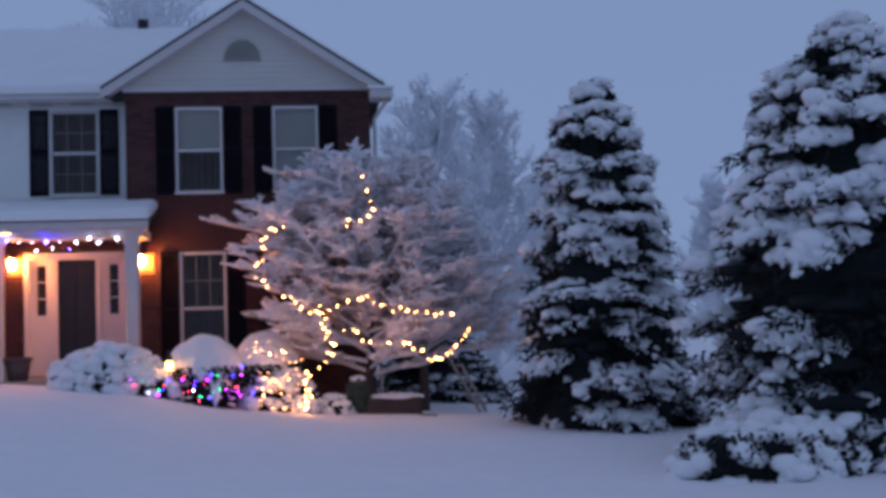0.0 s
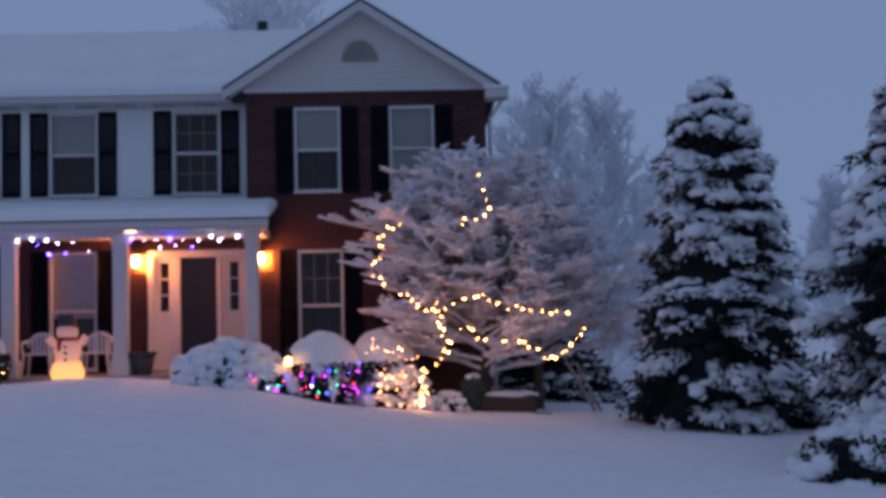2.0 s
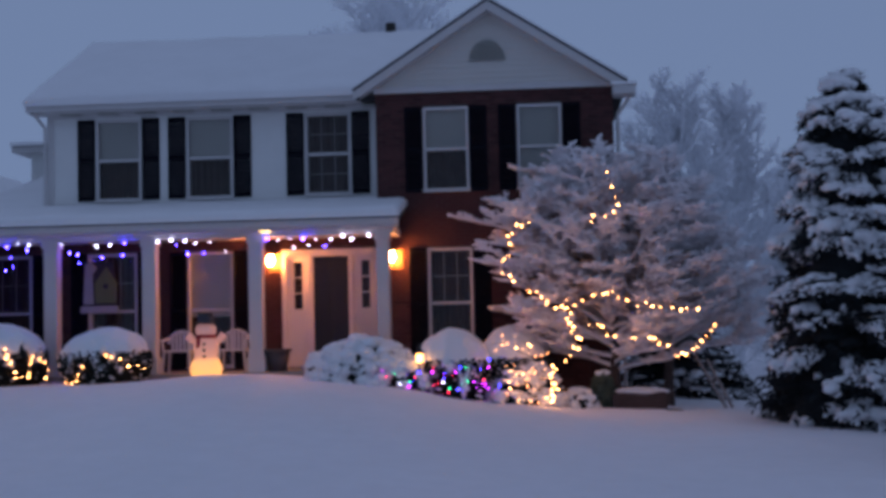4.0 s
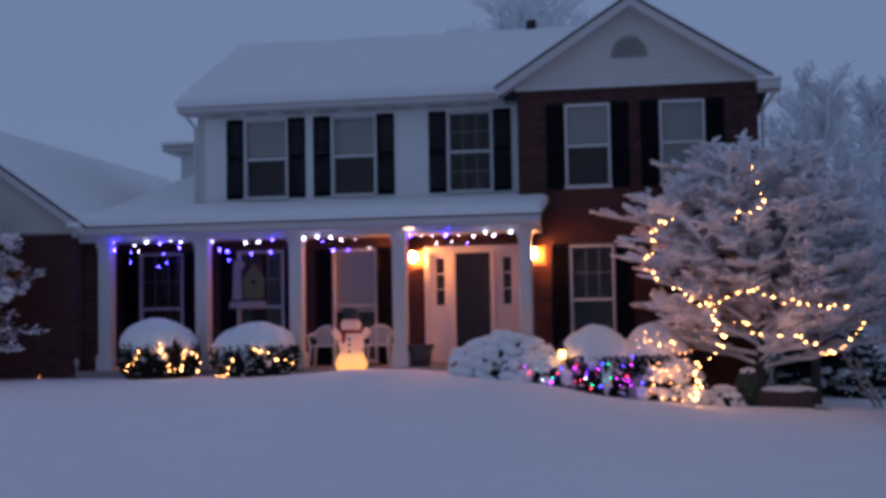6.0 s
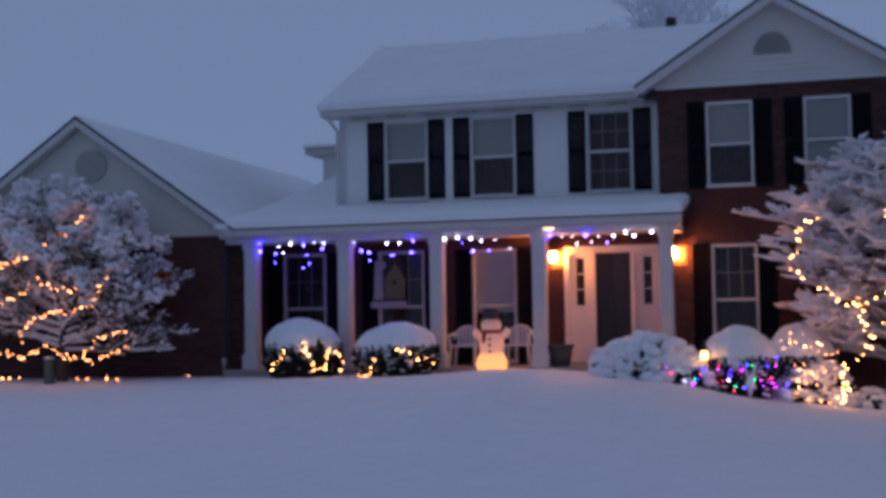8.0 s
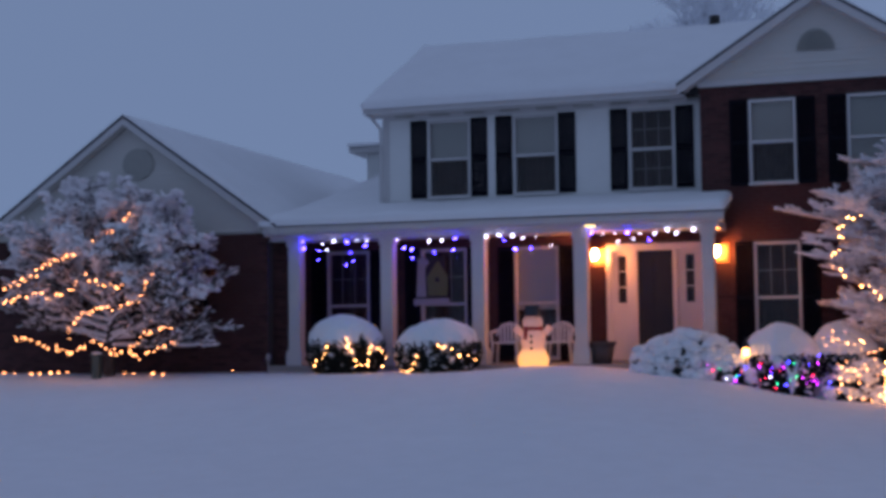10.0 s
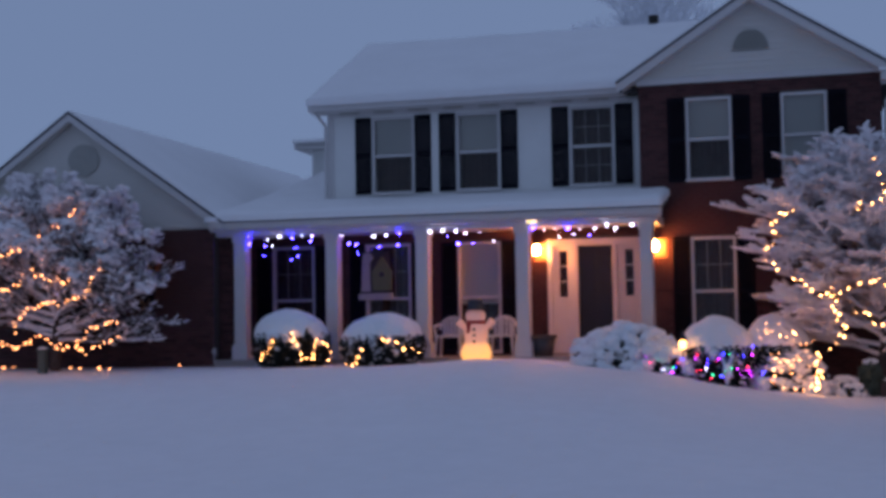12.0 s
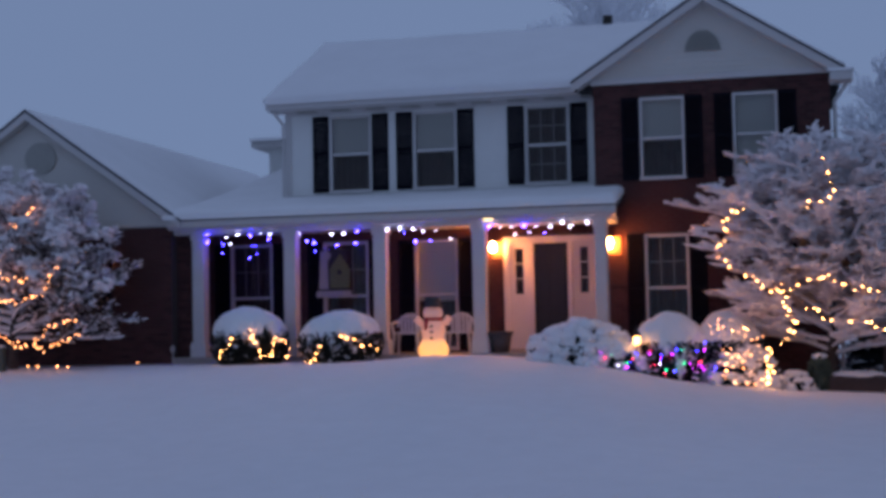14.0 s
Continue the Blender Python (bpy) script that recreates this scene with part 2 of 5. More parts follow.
# ---------------------------------------------------------------- ground
def ground_height(x, y):
    near = lerp_table(x, (-40, -14, -8, -4.2, -3, -2, -0.5, 0.8, 2.2, 3.6, 5, 8, 11, 40), (0.1, 0.15, 0.16, 0.21, 0.29, 0.27, 0.15, 0.0, -0.24, -0.40, -0.47, -0.64, -0.8, -0.9))
    far = -0.85
    h = far + (near - far) * smooth01((y + 15) / 12.5)
    if y > 3:
        h += (-0.5 - h) * smooth01((y - 3) / 12)
    h -= 0.12 * math.exp(-((x - 1.7) / 0.6) ** 2 - ((y + 2.8) / 0.45) ** 2)
    h += 0.03 * noise.noise((x * 0.35, y * 0.35, 3)) + 0.015 * noise.noise((x * 1.1, y * 1.1, 9))
    return h


def spaced(lo, hi, fine_lo, fine_hi, step):
    mid_ = list(np.arange(fine_lo, fine_hi + 1e-6, step))
    left = [fine_lo - step * 1.35 ** k * 3 for k in range(1, 60)]
    right = [fine_hi + step * 1.35 ** k * 3 for k in range(1, 60)]
    return sorted([v for v in left if v > lo]) + mid_ + [v for v in right if v < hi]


def build_ground():
    xs, ys = spaced(-900, 900, -20, 16, 0.25), spaced(-300, 1500, -24, 6, 0.25)
    s = Shape()
    s.v = [(x, y, ground_height(x, y)) for y in ys for x in xs]
    n = len(xs)
    s.f = [(j * n + i, j * n + i + 1, (j + 1) * n + i + 1, (j + 1) * n + i) for j in range(len(ys) - 1) for i in range(n - 1)]
    single("ground", s, LAWN, "smooth untrodden snow covering the front lawn", "snow ground", "structure", True)


build_ground()


# ---------------------------------------------------------------- house
def wall_cells(s, x0, x1, z0, z1, y0, y1, holes):
    """An upright wall along x, with real openings (hx0, hx1, hz0, hz1)."""
    xs = sorted({x0, x1, *[v for h in holes for v in h[:2] if x0 < v < x1]})
    zs = sorted({z0, z1, *[v for h in holes for v in h[2:] if z0 < v < z1]})
    solid = {}
    for i in range(len(xs) - 1):
        for k in range(len(zs) - 1):
            cx, cz = (xs[i] + xs[i + 1]) / 2, (zs[k] + zs[k + 1]) / 2
            solid[i, k] = not any(h[0] < cx < h[1] and h[2] < cz < h[3] for h in holes)
    for (i, k), on in solid.items():
        if not on:
            continue
        a, b, c, d = xs[i], xs[i + 1], zs[k], zs[k + 1]
        s.add([(a, y0, c), (b, y0, c), (b, y0, d), (a, y0, d)], [(0, 1, 2, 3)])
        s.add([(a, y1, c), (b, y1, c), (b, y1, d), (a, y1, d)], [(3, 2, 1, 0)])
        if not solid.get((i - 1, k)):
            s.add([(a, y0, c), (a, y1, c), (a, y1, d), (a, y0, d)], [(3, 2, 1, 0)])
        if not solid.get((i + 1, k)):
            s.add([(b, y0, c), (b, y1, c), (b, y1, d), (b, y0, d)], [(0, 1, 2, 3)])
        if not solid.get((i, k - 1)):
            s.add([(a, y0, c), (b, y0, c), (b, y1, c), (a, y1, c)], [(3, 2, 1, 0)])
        if not solid.get((i, k + 1)):
            s.add([(a, y0, d), (b, y0, d), (b, y1, d), (a, y1, d)], [(0, 1, 2, 3)])
    return s


WHOLE = {}


def brick_courses(wall, x0, x1, z0, z1, y, holes, near=None):
    """Bricks laid in running bond, proud of the mortar behind them; those in the stretch near = (x0, x1, z0, z1) are pieces of their own."""
    s, L, Hc, j = Shape(), 0.203, 0.0645, 0.011
    rng = random.Random(7)
    if not WHOLE:
        WHOLE["mesh"] = Shape().bar(0, L, -0.012, 0.01, 0, Hc, 0.003).mesh("brick", BRICK)
    for r in range(int((z1 - z0) / (Hc + j))):
        a, b = z0 + r * (Hc + j), z0 + r * (Hc + j) + Hc
        x = x0 - (L + j) / 2 * (r % 2)
        blocked = [h for h in holes if h[2] < b and h[3] > a]
        while x < x1:
            spans = [(max(x, x0), min(x + L, x1))]
            for h in blocked:
                spans = [q for p, e in spans for q in ((p, min(e, h[0])), (max(p, h[1]), e)) if q[1] - q[0] > 0.02]
            for p, e in spans:
                out = rng.random() * 0.006
                if near and e - p > L - 0.001 and near[0] < p < near[1] and near[2] < a < near[3]:
                    ob = new("brick", WHOLE["mesh"])
                    ob.parent = wall
                    ob.matrix_basis = Matrix.Translation((p, y - out, a))
                else:
                    s.box(p, e, y - 0.010 - out, y + 0.01, a, b)
            x += L + j
    tagged(part("brickwork", s, BRICK, wall, "rough red brickwork"), kind="stuff")


def clapboards(wall, mat, x0, x1, z0, z1, y, holes, step=0.115, width=None):
    """Lapped boards, each leaning out towards its lower edge. width(z) may narrow them, as in a gable."""
    z = z0
    while z < z1 - 0.01:
        t = min(z + step, z1)
        a0, b0 = width(z) if width else (x0, x1)
        a1, b1 = width(t) if width else (x0, x1)
        spans = [(a0, b0, a1, b1)]
        for h in holes:
            if h[2] < t - 0.01 and h[3] > z + 0.01:
                spans = [q for p in spans for q in ((p[0], min(p[1], h[0]), p[2], min(p[3], h[0])), (max(p[0], h[1]), p[1], max(p[2], h[1]), p[3])) if q[1] - q[0] > 0.01]
        for a, b, c, d in spans:
            s = Shape().add([(a, y - 0.022, z), (b, y - 0.022, z), (d, y - 0.006, t), (c, y - 0.006, t), (a, y + 0.01, z), (b, y + 0.01, z), (d, y + 0.01, t), (c, y + 0.01, t)],
                            [(0, 1, 2, 3), (4, 5, 1, 0), (3, 2, 6, 7), (1, 5, 6, 2), (4, 0, 3, 7)])
            part("clapboard", s, mat, wall)
        z = t


house = thing("house", (-3, 0.7, 0.2), "two-storey brick and white clapboard house under thick snow", "house")

GAB_Z, EAVE_Z, JOG = 5.73, 5.62, 0.7
UP = [(-5.88, -4.93), (-3.99, -3.03), (-1.54, -0.60)]
up_holes = [(a, b, 3.80, 5.48) for a, b in UP]
gab_win = [(0.93, 1.83, 3.74, 5.40), (2.78, 3.66, 3.74, 5.40), (0.97, 1.85, 0.46, 2.62)]
low_win = [(-8.22, -7.24, 0.36, 2.72), (-6.06, -5.04, 0.36, 2.72), (-4.00, -3.06, 0.36, 2.70)]
entry_hole = (-2.06, -0.02, 0.30, 2.70)

# walls
s = wall_cells(Shape(), 0.0, 4.67, -0.6, GAB_Z, 0.0, 0.28, gab_win)
s.box(4.39, 4.67, 0.28, 8.5, -0.6, 5.7).box(0.0, 0.2, 0.28, JOG + 0.3, -0.6, 5.7)
gable_wall = part("gable_wall", s, MORTAR, house, "red brick front wall of the gabled bay")
brick_courses(gable_wall, 0.0, 4.67, -0.58, GAB_Z, 0.0, gab_win, (-0.1, 3.2, 1.6, 3.75))
s = wall_cells(Shape(), -8.72, 0.0, -0.2, 3.05, JOG, JOG + 0.28, low_win + [entry_hole])
porch_wall = part("porch_wall", s, MORTAR, house, "red brick wall behind the porch")
brick_courses(porch_wall, -8.72, 0.0, 0.2, 3.05, JOG, low_win + [entry_hole], (-5.0, -2.0, 0.3, 3.0))
s = wall_cells(Shape(), -6.86, 0.0, 3.05, 5.80, JOG, JOG + 0.2, up_holes)
s.box(-6.86, -6.66, JOG + 0.2, 8.5, 3.05, 5.8).box(-6.86, 4.67, 8.3, 8.5, -0.6, 5.8)
siding_wall = part("siding_wall", s, SIDING, house, "white clapboard upper wall")
clapboards(siding_wall, SIDING, -6.86, 0.0, 3.2, 5.66, JOG, up_holes)
for a, b in ((-6.90, -6.76), (-0.10, -0.002)):
    part("corner_board", Shape().bar(a, b, JOG - 0.045, JOG + 0.05, 3.2, 5.66), TRIM, siding_wall)
part("frieze_board", Shape().box(-6.86, -0.02, JOG - 0.05, JOG, 5.53, 5.62), TRIM, siding_wall)


# windows
def sash_window(x0, x1, z0, z1, y, grid=False, shade="blind", drop=0.5, frame_w=0.055, lintel=False):
    """A double-hung window set in its opening, with its panes, meeting rail, bars, blind and dark room backing."""
    s = Shape()
    w = frame_w
    yf = y - 0.035
    s.bar(x0, x0 + w, yf, y + 0.10, z0, z1).bar(x1 - w, x1, yf, y + 0.10, z0, z1)
    s.bar(x0 + w, x1 - w, yf, y + 0.10, z1 - w, z1).bar(x0 + w, x1 - w, yf, y + 0.10, z0, z0 + w)
    win = part("window", s, TRIM, house)
    zm = z0 + (z1 - z0) * 0.5
    part("meeting_rail", Shape().bar(x0 + w, x1 - w, y - 0.012, y + 0.06, zm - 0.028, zm + 0.028), TRIM, win)
    part("sill", Shape().bar(x0 - 0.02, x1 + 0.02, y - 0.075, y - 0.036, z0 - 0.02, z0 + 0.035), TRIM, win)
    for a, b, d in ((z0 + w, zm - 0.028, 0.05), (zm + 0.028, z1 - w, 0.02)):
        p = part("pane", Shape().box(x0 + w, x1 - w, y + d, y + d + 0.006, a, b), GLASS, win)
        p.visible_shadow = False
    if grid:
        for a, b in ((z0 + w, zm - 0.028), (zm + 0.028, z1 - w)):
            if z1 < 3 and a < zm - 0.1:
                continue
            for k in (1, 2):
                xk = x0 + w + (x1 - x0 - 2 * w) * k / 3
                part("glazing_bar", Shape().bar(xk - 0.009, xk + 0.009, y + 0.005, y + 0.018, a, b, 0.003), BARS, win)
            zk = (a + b) / 2
            part("glazing_bar", Shape().bar(x0 + w, x1 - w, y + 0.002, y + 0.015, zk - 0.009, zk + 0.009, 0.003), BARS, win)
    yi = y + 0.085
    if shade == "blind":
        s = Shape()
        top, low = z1 - w, z1 - w - (z1 - z0 - 2 * w) * drop
        n = max(3, int((top - low) / 0.05))
        for k in range(n):
            a = low + (top - low) * k / n
            s.add([(x0 + w, yi + 0.02, a), (x1 - w, yi + 0.02, a), (x1 - w, yi, a + (top - low) / n * 1.05), (x0 + w, yi, a + (top - low) / n * 1.05)], [(0, 1, 2, 3)])
        part("blind", s, BLIND, win)
    # pleated dark sheet in place of the dim interior
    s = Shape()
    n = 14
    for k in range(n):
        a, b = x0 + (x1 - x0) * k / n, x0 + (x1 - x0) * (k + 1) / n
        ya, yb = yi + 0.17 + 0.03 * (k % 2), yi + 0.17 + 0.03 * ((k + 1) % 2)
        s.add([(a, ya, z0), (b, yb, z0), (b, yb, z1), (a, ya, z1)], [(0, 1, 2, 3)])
    part("room_backing", s, ROOM_DARK, win)
    return win


def shutter(x0, x1, z0, z1, y):
    """A louvred shutter: frame and tilted slats in one leaf."""
    s = Shape()
    yf, w = y - 0.055, 0.045
    s.bar(x0, x0 + w, yf, y - 0.018, z0, z1).bar(x1 - w, x1, yf, y - 0.018, z0, z1)
    zm = (z0 + z1) / 2
    for a, b in ((z0, z0 + 0.07), (zm - 0.035, zm + 0.035), (z1 - 0.07, z1)):
        s.box(x0 + w, x1 - w, yf + 0.002, y - 0.018, a, b)
    leaf = part("shutter", s, SHUTTER, house, "black louvred shutter")
    s = Shape()
    for lo, hi in ((z0 + 0.07, zm - 0.035), (zm + 0.035, z1 - 0.07)):
        n = int((hi - lo) / 0.05)
        for k in range(n):
            a = lo + (hi - lo) * k / n
            s.add([(x0 + w, yf + 0.006, a), (x1 - w, yf + 0.006, a), (x1 - w, y - 0.02, a + 0.05), (x0 + w, y - 0.02, a + 0.05)], [(0, 1, 2, 3)])
    part("slats", s, SHUTTER, leaf)


for k, (a, b) in enumerate(UP):
    sash_window(a, b, 3.80, 5.48, JOG, grid=(k == 2), shade="none" if k == 2 else "blind", drop=0.5)
    shutter(a - 0.38, a - 0.02, 3.81, 5.49, JOG)
    shutter(b + 0.02, b + 0.38, 3.81, 5.49, JOG)
for k, (a, b, z0, z1) in enumerate(gab_win):
    sash_window(a, b, z0, z1, 0.0, grid=k >= 2, shade="blind" if k < 2 else "none", drop=0.5 if k == 0 else 0.98)
    shutter(a - 0.36, a - 0.02, z0 - 0.02, z1 + 0.01, 0.0)
    shutter(b + 0.02, b + 0.36, z0 - 0.02, z1 + 0.01, 0.0)
for k, (a, b, z0, z1) in enumerate(low_win):
    sash_window(a, b, z0, z1, JOG, grid=k < 2, shade="blind" if k == 2 else "none", drop=0.56)
    shutter(a - 0.36, a - 0.02, z0 - 0.02, z1 + 0.01, JOG)
    shutter(b + 0.02, b + 0.36, z0 - 0.02, z1 + 0.01, JOG)

# entry: door, two sidelights, head
ENTRY_Y = JOG + 0.05
entry = part("entry_head", Shape().bar(-1.96, -0.12, JOG - 0.05, JOG + 0.2, 2.56, 2.70), LAMP_TINTED, house, "white entry surround")
for a, b, q, t in ((-2.06, -1.96, 0.04, 2.70), (-0.12, -0.02, 0.04, 2.70), (-1.52, -1.42, 0.03, 2.56), (-0.70, -0.60, 0.03, 2.56)):
    part("jamb", Shape().bar(a, b, JOG - q, JOG + 0.2, 0.3, t), LAMP_TINTED, entry)
part("threshold", Shape().bar(-2.06, -0.02, JOG - 0.10, JOG + 0.2, 0.26, 0.34), CONCRETE, entry)
front_door = part("front_door", Shape().bar(-1.42, -0.70, ENTRY_Y, ENTRY_Y + 0.05, 0.34, 2.56), DOOR, house, "dark grey-green closed front door")
for a, b in ((-1.35, -1.10), (-1.02, -0.77)):
    for c, d in ((0.48, 1.10), (1.25, 1.95), (2.08, 2.42)):
        part("door_panel", Shape().bar(a, b, ENTRY_Y - 0.014, ENTRY_Y - 0.002, c, d), DOOR, front_door)
s = Shape().tube((-1.36, ENTRY_Y - 0.06, 1.32), (-1.36, ENTRY_Y, 1.32), 0.035, 0.03, 10, True)
part("door_knob", s, METAL, front_door, "dark metal door knob")
for a, b in ((-1.96, -1.52), (-0.60, -0.12)):
    c = (a + b) / 2
    hole = (c - 0.085, c + 0.085, 1.50, 2.46)
    panel = part("sidelight", wall_cells(Shape(), a, b, 0.34, 2.56, ENTRY_Y, ENTRY_Y + 0.06, [hole]), LAMP_TINTED, house, "white sidelight panel with a narrow pane")
    part("pane", Shape().box(hole[0], hole[1], ENTRY_Y + 0.03, ENTRY_Y + 0.036, hole[2], hole[3]), GLASS, panel).visible_shadow = False
    for k in (1, 2):
        z = hole[2] + 0.96 * k / 3
        part("glazing_bar", Shape().bar(hole[0], hole[1], ENTRY_Y + 0.012, ENTRY_Y + 0.024, z - 0.012, z + 0.012, 0.003), LAMP_TINTED, panel)
    # dark sheet painted as the shade behind the narrow pane
    part("room_backing", Shape().box(hole[0] - 0.05, hole[1] + 0.05, ENTRY_Y + 0.2, ENTRY_Y + 0.21, hole[2] - 0.05, hole[3] + 0.05), ROOM_DARK, panel)

# gable: boards, trim, vent, roof
AX, APEX, RK = 2.27, 7.47, (7.47 - 5.76) / 2.66
tri = lambda z: (AX - (7.32 - z) / RK, AX + (7.32 - z) / RK)
s = Shape().prism([(0.0, GAB_Z), (4.67, GAB_Z), (AX, 7.32)], 0.0, 0.2)
gable_end = part("gable_end", s, GABLE, house, "beige clapboard gable end")
clapboards(gable_end, GABLE, 0, 0, GAB_Z + 0.10, 7.28, -0.012, [], width=tri)
part("frieze_board", Shape().box(-0.04, 4.71, -0.07, -0.01, GAB_Z - 0.03, GAB_Z + 0.09), TRIM, gable_end)
vx, vz = 2.235, 6.29
arc = [(vx - 0.36, vz), (vx + 0.36, vz)] + [(vx + 0.36 * math.cos(a), vz + 0.42 * math.sin(a)) for a in np.linspace(0.15, math.pi - 0.15, 15)]
vent = part("arched_vent", Shape().prism(arc, -0.055, -0.02), VENT, house, "grey half-round louvred gable vent")
s = Shape()
for k in range(8):
    z = vz + 0.03 + k * 0.046
    hw = 0.34 * math.sqrt(max(0.0, 1 - ((z + 0.03 - vz) / 0.42) ** 2))
    if hw > 0.05:
        s.add([(vx - hw, -0.085, z), (vx + hw, -0.085, z), (vx + hw, -0.056, z + 0.04), (vx - hw, -0.056, z + 0.04)], [(0, 1, 2, 3)])
part("louvres", s, VENT, vent)


def slope_slab(s, p, q, y0, y1, thick):
    """A slab between two (x, z) points, drawn along y, thickened downwards."""
    (xa, za), (xb, zb) = p, q
    return s.prism([(xa, za - thick), (xb, zb - thick), (xb, zb), (xa, za)] if xa < xb else [(xb, zb - thick), (xa, za - thick), (xa, za), (xb, zb)], y0, y1)


EL, ER = AX - 2.66, AX + 2.66
s = slope_slab(Shape(), (EL, 5.76), (AX, APEX), -0.30, 4.6, 0.14)
slope_slab(s, (AX, APEX), (ER, 5.76), -0.30, 4.6, 0.14)
gable_roof = part("gable_roof", s, SHINGLE, house, "grey shingle gable roof")
s = slope_slab(Shape(), (EL - 0.01, 5.74), (AX, APEX - 0.015), -0.335, -0.302, 0.20)
slope_slab(s, (AX, APEX - 0.015), (ER + 0.01, 5.74), -0.335, -0.302, 0.20)
part("rake_board", s, TRIM, gable_roof)
s = slope_slab(Shape(), (EL + 0.10, 5.62), (AX, APEX - 0.21), -0.30, -0.02, 0.02)
slope_slab(s, (AX, APEX - 0.21), (ER - 0.10, 5.62), -0.30, -0.02, 0.02)
part("soffit", s, TRIM, gable_roof)
s = slope_slab(Shape(), (EL - 0.02, 5.76), (AX, APEX + 0.005), -0.355, -0.336, 0.05)
slope_slab(s, (AX, APEX + 0.005), (ER + 0.02, 5.76), -0.355, -0.336, 0.05)
part("drip_edge", s, SHINGLE, gable_roof, "dark shingle edge along the rake")
part("eave_return", Shape().bar(4.66, 5.10, -0.34, 0.25, 5.50, 5.66), TRIM, gable_roof)


def long_roof(s, x0, x1, y0, z0, y1, z1, thick, hip0=0.0, hip1=0.0):
    """A roof plane rising from (y0, z0) to (y1, z1), its ridge drawn in by the hips."""
    t = [(x0, y0, z0), (x1, y0, z0), (x1 - hip1, y1, z1), (x0 + hip0, y1, z1)]
    lo = [(x, y, z - thick) for x, y, z in t]
    fs = [(0, 1, 2, 3), (7, 6, 5, 4), (0, 4, 5, 1), (1, 5, 6, 2), (2, 6, 7, 3), (3, 7, 4, 0)]
    return s.add(t + lo, fs)


RIDGE_Y, RIDGE_Z = 4.5, 7.80
s = long_roof(Shape(), -7.16, 4.95, 0.30, EAVE_Z + 0.12, RIDGE_Y, RIDGE_Z, 0.12, 0.0, 3.75)
long_roof(s, -7.16, 4.95, 8.7, EAVE_Z + 0.12, RIDGE_Y, RIDGE_Z, 0.12, 0.0, 3.75)
s.add([(4.95, 0.3, EAVE_Z + 0.12), (4.95, 8.7, EAVE_Z + 0.12), (1.2, RIDGE_Y, RIDGE_Z)], [(0, 1, 2)])
s.add([(-6.84, 0.9, 5.7), (-6.84, 8.5, 5.7), (-6.84, 4.6, 7.6), (-6.7, 0.9, 5.7), (-6.7, 8.5, 5.7), (-6.7, 4.6, 7.6)], [(0, 2, 1), (3, 4, 5)])
main_roof = part("main_roof", s, SHINGLE, house, "grey shingle main roof")
part("soffit", Shape().box(-7.16, -0.30, 0.32, 0.69, EAVE_Z - 0.03, EAVE_Z), TRIM, main_roof)
for k in range(9):
    x = -6.55 + k * 0.78
    part("soffit_vent", Shape().bar(x, x + 0.42, 0.40, 0.62, EAVE_Z - 0.045, EAVE_Z - 0.031), VENT, main_roof)
part("gutter", Shape().bar(-7.18, -0.34, 0.19, 0.31, EAVE_Z + 0.0, EAVE_Z + 0.12), TRIM, main_roof)
s = Shape().tube((-7.06, 0.27, 5.62), (-6.93, 0.62, 5.35), 0.035, 0.035, 8).tube((-6.93, 0.62, 5.35), (-6.93, 0.62, 3.55), 0.035, 0.035, 8)
part("downspout", s, TRIM, house)
s = Shape().tube((5.02, -0.1, 5.5), (4.76, 0.1, 5.15), 0.04, 0.04, 8).tube((4.76, 0.1, 5.15), (4.76, 0.1, -0.3), 0.04, 0.04, 8)
part("downspout", s, TRIM, house)
s = Shape().lathe((-0.11, 4.3, 7.72), [(0.05, -0.2), (0.05, 0.20), (0.12, 0.20), (0.12, 0.38), (0.03, 0.40)], 12)
part("roof_vent", s, METAL, house, "black roof vent pipe with a cap")
part("downspout_foot", Shape().tube((-6.93, 0.62, 3.72), (-6.93, 0.50, 3.62), 0.045, 0.045, 8, True), METAL, house, "dark downspout elbow on the porch roof")
# rear wing
s = Shape().box(-9.25, -6.86, 6.0, 8.5, 0.0, 5.60)
part("rear_wing_wall", s, SIDING, house)
s = Shape().bar(-9.60, -6.86, 5.6, 8.9, 5.58, 5.72)
part("rear_wing_eave", s, TRIM, house)

# roof between garage and house
s = long_roof(Shape(), -8.8, -6.87, 0.75, 3.62, 6.4, 5.05, 0.12)
part("linking_roof", s, SHINGLE, house)
# porch: floor, columns, beam, roof
porch_floor = part("porch_floor", Shape().bar(-8.72, 0.45, -1.30, JOG, -0.1, 0.30), CONCRETE, house)
COLX = [-8.18, -6.165, -4.255, -2.21, 0.215]
for k, x in enumerate(COLX):
    hw = 0.13 if k < 4 else 0.115
    s = Shape().bar(x - hw, x + hw, -1.10 - hw, -1.10 + hw, 0.30, 2.85)
    col = part("porch_column", s, TRIM, house, "square white porch column")
    part("plinth", Shape().bar(x - hw - 0.04, x + hw + 0.04, -1.14 - hw, -1.06 + hw, 0.30, 0.58), TRIM, col)
    part("capital", Shape().bar(x - hw - 0.03, x + hw + 0.03, -1.13 - hw, -1.07 + hw, 2.73, 2.85), TRIM, col)
    part("necking", Shape().bar(x - hw - 0.012, x + hw + 0.012, -1.112 - hw, -1.088 + hw, 2.62, 2.65), TRIM, col)
    part("base_cap", Shape().bar(x - hw - 0.02, x + hw + 0.02, -1.12 - hw, -1.08 + hw, 0.58, 0.62), TRIM, col)
